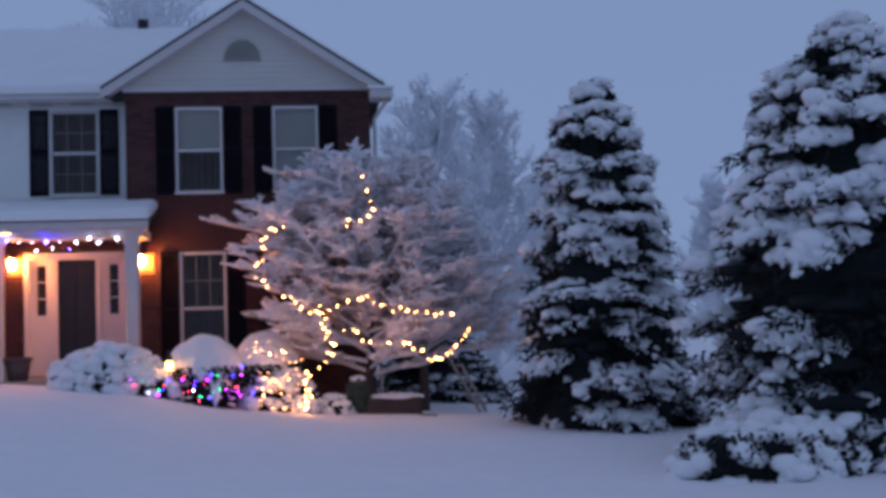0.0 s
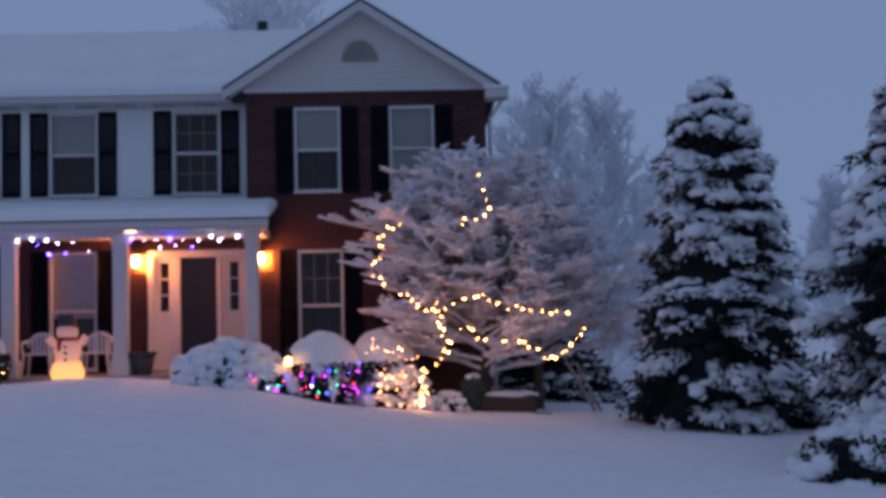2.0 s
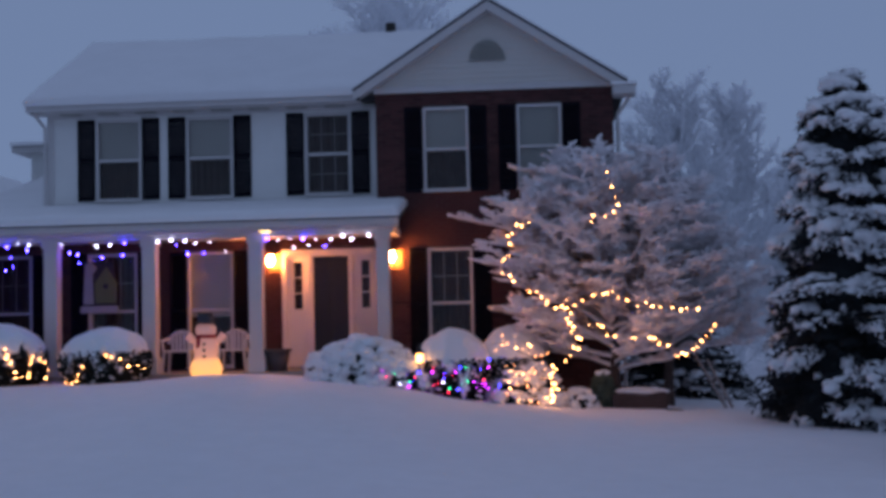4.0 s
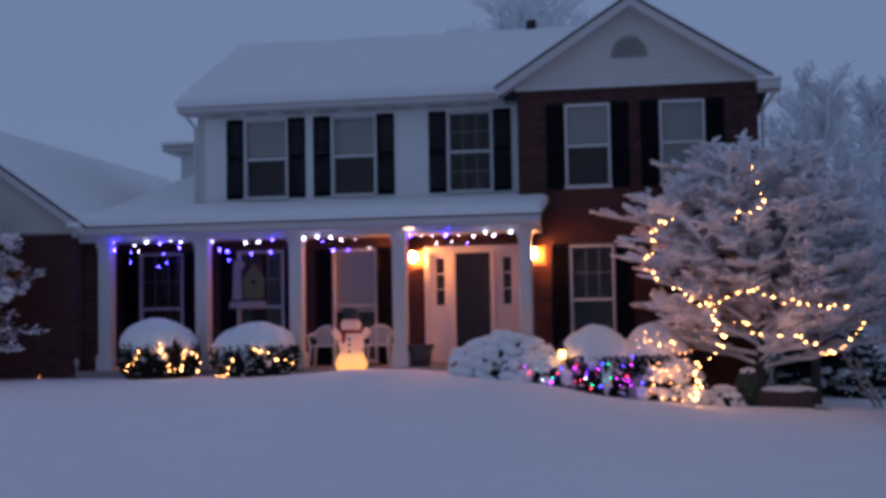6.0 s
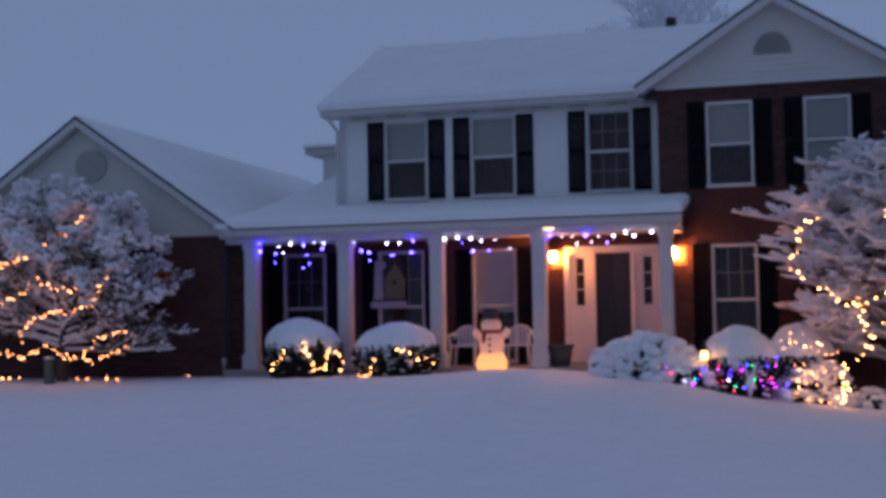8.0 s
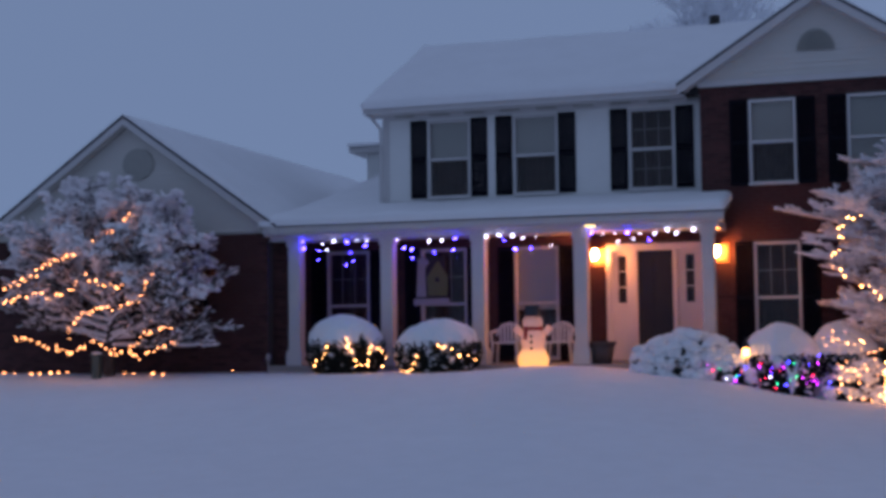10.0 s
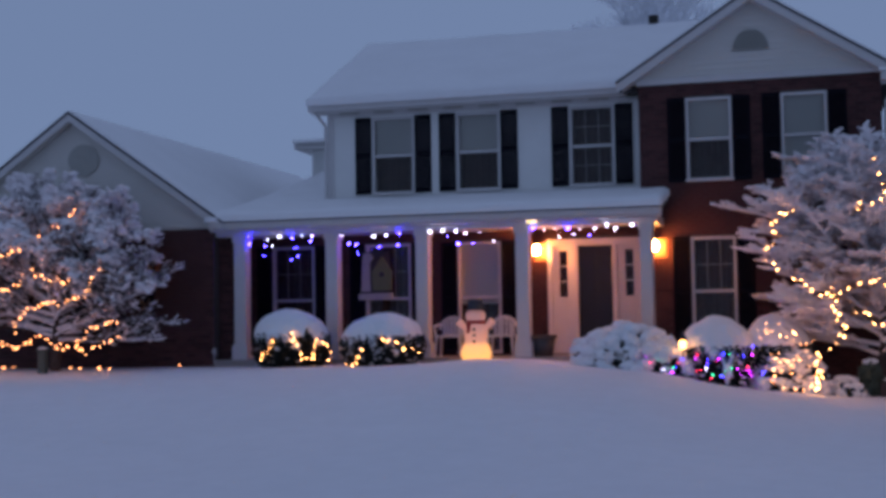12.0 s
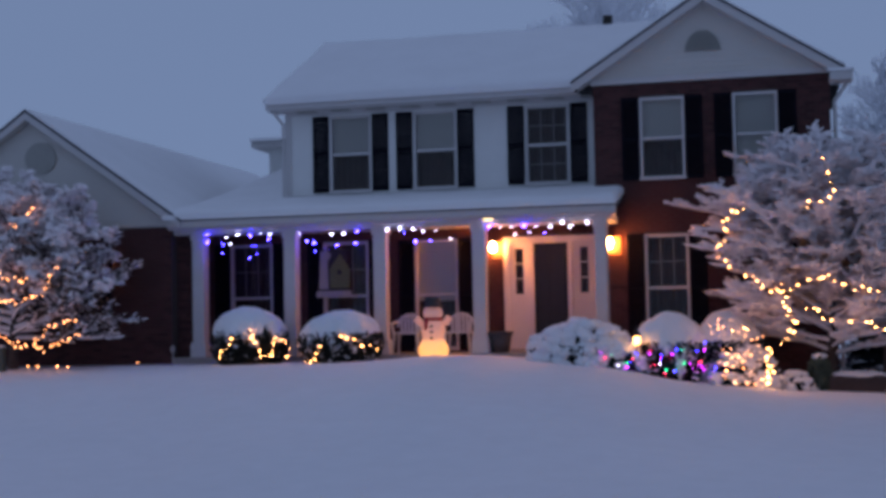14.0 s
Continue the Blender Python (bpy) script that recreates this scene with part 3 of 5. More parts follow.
beam = part("porch_beam", Shape().bar(-8.72, 0.44, -1.24, -0.96, 2.851, 3.00), TRIM, house)
part("end_beam", Shape().bar(0.20, 0.44, -0.95, -0.02, 2.851, 3.00), TRIM, beam)
part("porch_ceiling", Shape().box(-8.70, 0.20, -0.955, JOG - 0.02, 2.93, 2.97), TRIM, house)
part("fascia", Shape().bar(-8.75, 0.55, -1.46, -1.42, 2.95, 3.12), TRIM, beam)
part("soffit", Shape().box(-8.75, 0.52, -1.42, -1.245, 2.95, 2.97), TRIM, beam)
part("gutter", Shape().bar(-8.74, 0.56, -1.56, -1.461, 3.0, 3.12), TRIM, beam)
s = Shape()
long_roof(s, -8.75, 0.55, -1.50, 3.14, JOG - 0.03, 3.60, 0.10)
porch_roof = part("porch_roof", s, SHINGLE, house, "low shingle porch roof")
s = Shape().tube((0.50, -1.50, 3.02), (0.30, -0.93, 2.84), 0.03, 0.03, 8).tube((0.30, -0.93, 2.84), (0.30, -0.93, 0.2), 0.035, 0.035, 8)
part("downspout", s, TRIM, house)
s = Shape().lathe((-1.98, -1.34, 2.925), [(0.09, 0.0), (0.105, 0.012), (0.105, 0.03)], 16)
part("soffit_light", s, GLOW_CAN, house, "small lit recessed soffit light")
# end wall between porch and garage
s = Shape().box(-9.0, -8.73, -1.0, JOG, -0.2, 3.0)
part("end_wall", s, MORTAR, house)
brick_courses(porch_wall, -8.98, -8.42, 0.1, 2.95, -1.0, [])
part("end_pier", Shape().box(-8.98, -8.42, -0.995, -0.8, -0.2, 2.95), MORTAR, house)


def wall_lantern(x, y, z):
    """A lit carriage lantern, with an added plate standing in for lamplit brick."""
    lamp = thing("wall_lantern", (x, y, z), "lit black carriage lantern on the brick wall", "wall lamp", "porch lanterns")
    part("flat_plate", Shape().bar(x - 0.06, x + 0.24, y - 0.035, y - 0.018, z - 0.24, z + 0.16, 0.012), LIT_PATCH, lamp, "added plate standing in for the lamplit brick patch")
    part("arm", Shape().tube((x, y - 0.02, z + 0.12), (x, y - 0.16, z + 0.17), 0.014, 0.012, 8), METAL, lamp)
    part("roof_cap", Shape().lathe((x, y - 0.17, z + 0.10), [(0.115, 0.0), (0.05, 0.07), (0.015, 0.10)], 8), METAL, lamp)
    part("lamp_glass", Shape().lathe((x, y - 0.17, z - 0.10), [(0.03, 0.0), (0.055, 0.03), (0.072, 0.09), (0.068, 0.14), (0.05, 0.19), (0.035, 0.2)], 12), GLOW_LAMP, lamp, "glowing lantern glass", True)
    part("base_cap", Shape().lathe((x, y - 0.17, z - 0.14), [(0.02, 0.0), (0.06, 0.035)], 8), METAL, lamp)


wall_lantern(-2.26, JOG, 2.49)
wall_lantern(0.27, 0.0, 2.46)

# garage
garage = thing("garage", (-12.05, 2, 0.1), "brick garage wing with a beige gable under snow", "garage")
GY, GX = -1.3, -11.94
gar_holes = [(-11.55, -10.5, 0.95, 2.55)]
s = wall_cells(Shape(), -15.45, -8.74, -0.3, 3.04, GY, GY + 0.28, gar_holes)
gw = part("front_wall", s, MORTAR, garage)
for a, b, c, d in ((-9.02, -8.74, GY + 0.282, 11.8), (-15.45, -15.17, GY + 0.282, 11.8), (-15.45, -8.74, 11.802, 12.0)):
    part("garage_wall", Shape().box(a, b, c, d, -0.3, 3.04), MORTAR, garage)
brick_courses(gw, -15.45, -8.74, 0.0, 3.02, GY, gar_holes, (-10.0, -8.7, 0.9, 3.0))
a, b, z0, z1 = gar_holes[0]
s = Shape().bar(a, a + 0.06, GY - 0.03, GY + 0.1, z0, z1).bar(b - 0.06, b, GY - 0.03, GY + 0.1, z0, z1)
s.bar(a + 0.06, b - 0.06, GY - 0.03, GY + 0.1, z1 - 0.06, z1).bar(a + 0.06, b - 0.06, GY - 0.03, GY + 0.1, z0, z0 + 0.06).bar(a + 0.06, b - 0.06, GY, GY + 0.06, 1.72, 1.78)
gwin = part("window", s, TRIM, garage)
part("pane", Shape().box(a + 0.06, b - 0.06, GY + 0.04, GY + 0.046, z0 + 0.06, z1 - 0.06), GLASS, gwin).visible_shadow = False
# dark sheet standing for the unlit garage inside
part("room_backing", Shape().box(a, b, GY + 0.3, GY + 0.31, z0, z1), ROOM_DARK, gwin)
for a2 in (a - 0.40, b + 0.04):
    part("shutter", Shape().bar(a2, a2 + 0.36, GY - 0.05, GY - 0.018, z0, z1), SHUTTER, garage, "black shutter")
GS = (5.62 - 3.18) / 3.49
s = Shape().prism([(-15.45, 3.04), (-8.74, 3.04), (GX, 3.04 + 3.44 * GS)], GY, GY + 0.2)
gend = part("gable_end", s, GABLE, garage, "beige clapboard gable end")
clapboards(gend, GABLE, 0, 0, 3.08, 5.40, GY - 0.012, [], width=lambda z: (GX - (5.42 - z) / GS, GX + (5.42 - z) / GS))
s = Shape()
cc = [(-11.72 + 0.37 * math.cos(w), 4.60 + 0.34 * math.sin(w)) for w in np.linspace(0, 2 * math.pi, 20, endpoint=False)]
s.prism(cc, GY - 0.06, GY - 0.02)
part("round_vent", s, VENT, garage, "round grey gable vent")
EGL, EGR = GX - 3.52, GX + 3.52
s = slope_slab(Shape(), (EGL, 3.16), (GX, 5.62), GY - 0.28, 12.0, 0.12)
slope_slab(s, (GX, 5.62), (EGR, 3.16), GY - 0.28, 12.0, 0.12)
groof = part("garage_roof", s, SHINGLE, garage)
s = slope_slab(Shape(), (EGL - 0.01, 3.145), (GX, 5.61), GY - 0.31, GY - 0.282, 0.19)
slope_slab(s, (GX, 5.61), (EGR + 0.01, 3.145), GY - 0.31, GY - 0.282, 0.19)
part("rake_board", s, TRIM, groof)

s = slope_slab(Shape(), (EGL + 0.12, 3.03), (GX, 5.47), GY - 0.28, GY - 0.02, 0.02)
slope_slab(s, (GX, 5.47), (EGR - 0.12, 3.03), GY - 0.28, GY - 0.02, 0.02)
part("soffit", s, GABLE, groof)
s = slope_slab(Shape(), (EGL - 0.02, 3.165), (GX, 5.632), GY - 0.33, GY - 0.311, 0.055)
slope_slab(s, (GX, 5.632), (EGR + 0.02, 3.165), GY - 0.33, GY - 0.311, 0.055)
part("drip_edge", s, SHINGLE, groof, "dark shingle edge along the rake")

# ---------------------------------------------------------------- snow on roofs
def snow_slab(name, corners, thick, label, nx=60, ny=14, lip=0.08):
    """A soft, uneven blanket over a sloping quadrilateral given as front-left, front-right, back-right, back-left."""
    a, b, c, d = (Vector(p) for p in corners)
    nrm = (b - a).cross(d - a).normalized()
    s = Shape()
    top, low = [], []
    for j in range(ny + 1):
        v = j / ny
        for i in range(nx + 1):
            u = i / nx
            p = (a.lerp(b, u)).lerp(d.lerp(c, u), v)
            e = min(u * nx, (1 - u) * nx, v * ny, (1 - v) * ny)
            t = thick * (0.64 + 0.36 * math.sqrt(min(1.0, e / 1.4))) * (1 + 0.18 * noise.noise(p * 0.9) + 0.10 * noise.noise(p * 2.7))
            q = p + nrm * t
            if j == 0:
                q += (a - d).normalized() * lip * 0.4
            top.append(tuple(q))
            low.append(tuple(p + nrm * 0.004 + ((a - d).normalized() * lip * 0.55 if j == 0 else Vector())))
    n, o = nx + 1, (nx + 1) * (ny + 1)
    fs = [(j * n + i, j * n + i + 1, (j + 1) * n + i + 1, (j + 1) * n + i) for j in range(ny) for i in range(nx)]
    rim = [i for i in range(n)] + [j * n + nx for j in range(1, ny + 1)] + [ny * n + i for i in range(nx - 1, -1, -1)] + [j * n for j in range(ny - 1, 0, -1)]
    m = len(rim)
    fs += [(rim[k], o + rim[k], o + rim[(k + 1) % m], rim[(k + 1) % m]) for k in range(m)]
    s.add(top + low, fs)
    return single(name, s, SNOW, label, "snow", "stuff", True)


snow_slab("roof_snow", [(-7.20, 0.18, EAVE_Z + 0.125), (-0.2, 0.18, EAVE_Z + 0.125), (1.25, RIDGE_Y + 0.03, RIDGE_Z + 0.02), (-7.20, RIDGE_Y + 0.03, RIDGE_Z + 0.02)], 0.20, "thick snow blanket on the main roof", 90, 30)
snow_slab("roof_snow", [(-7.20, RIDGE_Y + 0.03, RIDGE_Z + 0.02), (1.2, RIDGE_Y + 0.03, RIDGE_Z + 0.02), (4.9, 8.75, EAVE_Z + 0.12), (-7.20, 8.75, EAVE_Z + 0.12)], 0.20, "thick snow blanket on the rear roof slope", 40, 16)
snow_slab("porch_roof_snow", [(-8.80, -1.58, 3.145), (0.58, -1.58, 3.145), (0.58, JOG - 0.03, 3.605), (-8.80, JOG - 0.03, 3.605)], 0.17, "thick rounded snow on the porch roof", 100, 14)
snow_slab("gable_roof_snow", [(AX, -0.33, APEX + 0.003), (AX, 4.5, APEX + 0.003), (EL - 0.02, 4.5, 5.765), (EL - 0.02, -0.33, 5.765)], 0.06, "thin snow on the gable roof", 20, 20, 0.0)
snow_slab("gable_roof_snow", [(AX, 4.5, APEX + 0.003), (AX, -0.33, APEX + 0.003), (ER + 0.02, -0.33, 5.765), (ER + 0.02, 4.5, 5.765)], 0.06, "thin snow on the gable roof", 20, 20, 0.0)
snow_slab("garage_roof_snow", [(GX, GY - 0.3, 5.623), (GX, 12.0, 5.623), (EGL, 12.0, 3.163), (EGL, GY - 0.3, 3.163)], 0.05, "snow on the garage roof", 30, 30, 0.0)
snow_slab("garage_roof_snow", [(GX, 12.0, 5.623), (GX, GY - 0.3, 5.623), (EGR, GY - 0.3, 3.163), (EGR, 12.0, 3.163)], 0.05, "snow on the garage roof", 30, 30, 0.0)
snow_slab("return_snow", [(4.62, -0.36, 5.665), (5.12, -0.36, 5.665), (5.12, 0.3, 5.665), (4.62, 0.3, 5.665)], 0.09, "snow cushion on the eave return", 8, 8, 0.0)
snow_slab("linking_roof_snow", [(-8.85, 0.72, 3.625), (-6.88, 0.72, 3.625), (-6.88, 6.4, 5.055), (-8.85, 6.4, 5.055)], 0.15, "snow on the roof between garage and house", 16, 30)
snow_slab("rear_wing_snow", [(-9.62, 5.58, 5.725), (-6.9, 5.58, 5.725), (-6.9, 8.9, 5.725), (-9.62, 8.9, 5.725)], 0.14, "thick snow on the rear wing roof", 20, 14)


# ---------------------------------------------------------------- trees
def conifer(base, height, radius, tiers, seed, label, profile, snowiness, name="spruce_tree", puff=1.0, flat=0.5, gap=0.0):
    """A snow-laden spruce: trunk, tiers of drooping dark boughs hung with sprays, and pads of snow lying on them."""
    rng = random.Random(seed)
    random.seed(seed)
    bx, by, bz = base
    tree = thing(name, base, label, "conifer")
    part("trunk", Shape().tube((bx, by, bz - 0.1), (bx, by, bz + height * 0.97), radius * 0.08, 0.015, 10), BARK, tree)
    us, rs = zip(*profile)
    dark, snow, spray = Shape(), Shape(), Shape()
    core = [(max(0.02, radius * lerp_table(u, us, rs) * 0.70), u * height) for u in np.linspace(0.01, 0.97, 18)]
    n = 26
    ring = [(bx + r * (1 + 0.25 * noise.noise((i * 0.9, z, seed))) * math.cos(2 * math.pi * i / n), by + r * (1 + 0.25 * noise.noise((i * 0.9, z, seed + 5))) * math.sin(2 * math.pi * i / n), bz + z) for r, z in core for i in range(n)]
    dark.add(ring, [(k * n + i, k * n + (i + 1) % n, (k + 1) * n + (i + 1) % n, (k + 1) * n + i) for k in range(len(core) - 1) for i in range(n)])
    for tier in range(tiers):
        u0 = (tier + 0.35) / tiers
        around = max(4, int(round(3.0 + 2 * math.pi * radius * lerp_table(u0, us, rs) / 0.56)))
        phase = rng.uniform(0, 6)
        for k in range(around):
            w = w0 = phase + 2 * math.pi * (k + rng.uniform(-0.3, 0.3)) / around
            u = min(0.985, max(0.012, u0 + rng.uniform(-0.8, 0.8) / tiers + 0.05 * noise.noise((math.cos(w0) * 1.3, math.sin(w0) * 1.3, seed + tier * 0.3))))
            swell = 1 + 0.16 * noise.noise((math.cos(w) * 1.5, math.sin(w) * 1.5, u * 6 + seed))
            R = radius * lerp_table(u, us, rs) * rng.uniform(0.80, 1.14) * swell
            droop = -0.20 + 0.42 * u
            d = Vector((math.cos(w), math.sin(w), 0))
            across = Vector((-d.y, d.x, 0))
            root = Vector((bx, by, bz + u * height + 0.10))
            at = lambda q: root + d * (R * q) + Vector((0, 0, R * droop * q - 0.14 * R * q * q))
            width = (0.16 + 0.12 * R) * rng.uniform(0.65, 1.45)
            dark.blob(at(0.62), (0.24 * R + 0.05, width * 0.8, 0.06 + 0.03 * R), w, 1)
            for j in range(70):
                q = rng.uniform(0.45, 1.03)
                p = at(q) + across * rng.uniform(-1, 1) * width * (1.3 - 0.45 * q) + Vector((0, 0, rng.uniform(-0.15, 0.02)))
                o = (d * rng.uniform(0.2, 1) + across * rng.uniform(-0.9, 0.9) + Vector((0, 0, rng.uniform(-1.1, 0.15)))).normalized() * rng.uniform(0.09, 0.21)
                side = o.cross(Vector((rng.uniform(-0.5, 0.5), rng.uniform(-0.5, 0.5), 1))).normalized() * 0.03
                up = o.cross(side).normalized() * 0.022
                spray.add([tuple(p - side), tuple(p + side), tuple(p + up), tuple(p + o)], [(0, 1, 3), (1, 2, 3), (2, 0, 3)])
            load = 0.5 + 1.0 * noise.noise((math.cos(w) * 1.4 + seed, math.sin(w) * 1.4, u * 7.0)) + 0.5 * noise.noise((math.cos(w) * 3.1 + seed, math.sin(w) * 3.1, u * 15)) + snowiness(u, w)
            if load < 0.42 + gap * rng.uniform(-0.2, 1):
                continue
            full = min(1.1, 0.5 + 0.45 * load)
            pad = width * full
            thick = (0.058 + 0.020 * R) * puff * full
            for e in range(10 + int(9 * full)):
                v = rng.uniform(-1, 1)
                q = 0.88 - 0.25 * v * v + rng.uniform(-0.24, 0.14)
                a = thick * rng.uniform(0.5, 1.35)
                c = at(q) + across * v * pad * 1.1 + Vector((0, 0, 0.02 + a * flat * rng.uniform(0.2, 1.1) - 0.06 * abs(v)))
                snow.blob(c, (a * rng.uniform(1.0, 1.8), a * rng.uniform(1.0, 1.6), a * flat * rng.uniform(0.9, 1.5)), w + rng.uniform(-0.9, 0.9), 2 if rng.random() < 0.6 else 5, -droop * 0.6 + rng.uniform(-0.3, 0.4))
            for e in range(int(12 * full)):
                v = rng.uniform(-1, 1)
                a = thick * rng.uniform(0.22, 0.5)
                c = at(1.0 - 0.2 * v * v + rng.uniform(-0.08, 0.08)) + across * v * pad * 1.25 + Vector((0, 0, rng.uniform(-0.08, 0.03)))
                snow.blob(c, (a * rng.uniform(1.4, 2.6), a, a * rng.uniform(0.6, 1.0)), w + v * 0.8, 1, rng.uniform(0.0, 0.9))
            for j in range(16):
                p = at(rng.uniform(0.6, 0.98)) + across * rng.uniform(-1, 1) * pad + Vector((0, 0, thick * rng.uniform(0.2, 0.9)))
                o = (d * rng.uniform(0.3, 1) + across * rng.uniform(-0.8, 0.8) + Vector((0, 0, rng.uniform(-0.2, 0.6)))).normalized() * rng.uniform(0.08, 0.16)
                side = o.cross(Vector((rng.uniform(-0.5, 0.5), rng.uniform(-0.5, 0.5), 1))).normalized() * 0.022
                up = o.cross(side).normalized() * 0.02
                spray.add([tuple(p - side), tuple(p + side), tuple(p + up), tuple(p + o)], [(0, 1, 3), (1, 2, 3), (2, 0, 3)])
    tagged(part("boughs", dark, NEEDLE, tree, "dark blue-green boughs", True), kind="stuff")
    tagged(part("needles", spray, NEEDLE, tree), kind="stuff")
    tagged(part("snow_load", snow, SNOW, tree, "lumps of snow on the boughs", True), kind="stuff")
    return tree


FIRPROF = [(0.0, 1.0), (0.08, 1.02), (0.27, 0.88), (0.45, 0.74), (0.6, 0.64), (0.75, 0.55), (0.86, 0.46), (0.93, 0.28), (1.0, 0.03)]
conifer((8.25, -4.0, -0.74), 5.72, 1.62, 17, 11, "tall dark spruce with snow pads on its boughs", FIRPROF, lambda u, w: 0.08 + 0.38 * smooth01((u - 0.35) / 0.35), puff=1.22, flat=0.62, gap=0.45)
FIRPROF2 = [(0.0, 0.95), (0.1, 1.0), (0.3, 1.0), (0.5, 0.86), (0.68, 0.70), (0.8, 0.55), (0.9, 0.40), (0.97, 0.22), (1.0, 0.06)]
conifer((10.67, -8.8, -0.85), 5.70, 2.20, 16, 23, "broad spruce heavily loaded with lumpy snow", FIRPROF2, lambda u, w: 0.17 + 0.20 * smooth01((u - 0.4) / 0.3) - 1.3 * smooth01(math.cos(w + 1.2) * 2.4 - 1.0) * smooth01((0.60 - u) / 0.15) * smooth01((u - 0.04) / 0.1), puff=1.3, flat=0.75, gap=0.25)
conifer((6.2, 3.4, -0.6), 2.1, 1.55, 9, 31, "low dark spruce with snowy branch tiers beside the house", [(0, 1), (0.3, 0.9), (0.7, 0.5), (1, 0.05)], lambda u, w: 0.28, "small_spruce_tree", 0.75)


class Grower:
    """Grows a bare, frost-covered tree from limbs to twigs."""

    def __init__(self, seed, counts, ratio, flat, lift, radii, wander=0.22):
        self.r = random.Random(seed)
        self.counts, self.ratio, self.flat, self.lift, self.radii, self.wander = counts, ratio, flat, lift, radii, wander
        self.wood, self.frost, self.tips, self.puffs, self.woods = Shape(), Shape(), [], Shape(), []

    def limb(self, p, d, length, level):
        r, segs = self.r, (5, 4, 3, 2, 1)[min(level, 4)]
        if level == 0:
            self.wood = Shape()
            self.woods.append(self.wood)
        ra, rb = self.radii[level], self.radii[level + 1]
        pts, dirs = [p.copy()], []
        for k in range(segs):
            d = (d + Vector((r.uniform(-1, 1), r.uniform(-1, 1), r.uniform(-0.6, 1) * 0.6)) * self.wander + Vector((0, 0, self.lift))).normalized()
            p = p + d * (length / segs)
            pts.append(p.copy())
            dirs.append(d.copy())
        for k in range(segs):
            a, b = ra + (rb - ra) * k / segs, ra + (rb - ra) * (k + 1) / segs
            if level <= 1:
                self.wood.tube(pts[k], pts[k + 1], a, b, 7)
                up = Vector((0, -a * 0.25, a * 0.45))
                self.frost.tube(pts[k] + up, pts[k + 1] + up, a * 1.02 + 0.010, b * 1.02 + 0.010, 6)
            else:
                (self.wood if r.random() < self.bare - self.rise * (p.z - 1.7) else self.frost).tube(pts[k], pts[k + 1], a, b, 4)
        if level == len(self.counts):
            self.tips.append(pts[-1])
            return
        for j in range(self.counts[level]):
            q = 0.22 + 0.78 * (j + r.random()) / self.counts[level]
            k = min(segs - 1, int(q * segs))
            at = pts[k].lerp(pts[k + 1], q * segs - k)
            side = dirs[k].cross(Vector((0, 0, 1)))
            side = side.normalized() if side.length > 0.05 else Vector((1, 0, 0))
            turn = Matrix.Rotation(r.uniform(0, 2 * math.pi), 3, dirs[k])
            out = turn @ side
            out.z *= self.flat
            nd = dirs[k] * r.uniform(0.5, 1.0) + out * r.uniform(0.5, 1.0)
            nd.z = nd.z * self.damp + (0.08 if self.damp < 1 else 0)
            nd.normalize()
            self.limb(at, nd, length * self.ratio * r.uniform(0.65, 1.2) * (1.1 - 0.4 * q), level + 1)
            if level >= 1 and r.random() < self.puff:
                a = r.uniform(0.020, 0.046) * self.fat
                self.puffs.blob(at + nd * a * 1.5 + Vector((0, 0, a * 0.5)), (a * r.uniform(2.0, 4.0), a * 1.1, a * 0.6), math.atan2(nd.y, nd.x), 1, -math.asin(max(-1.0, min(1.0, nd.z))))

    puff, fat, damp, bare, rise = 0.5, 1.0, 1.0, 0.0, 0.0


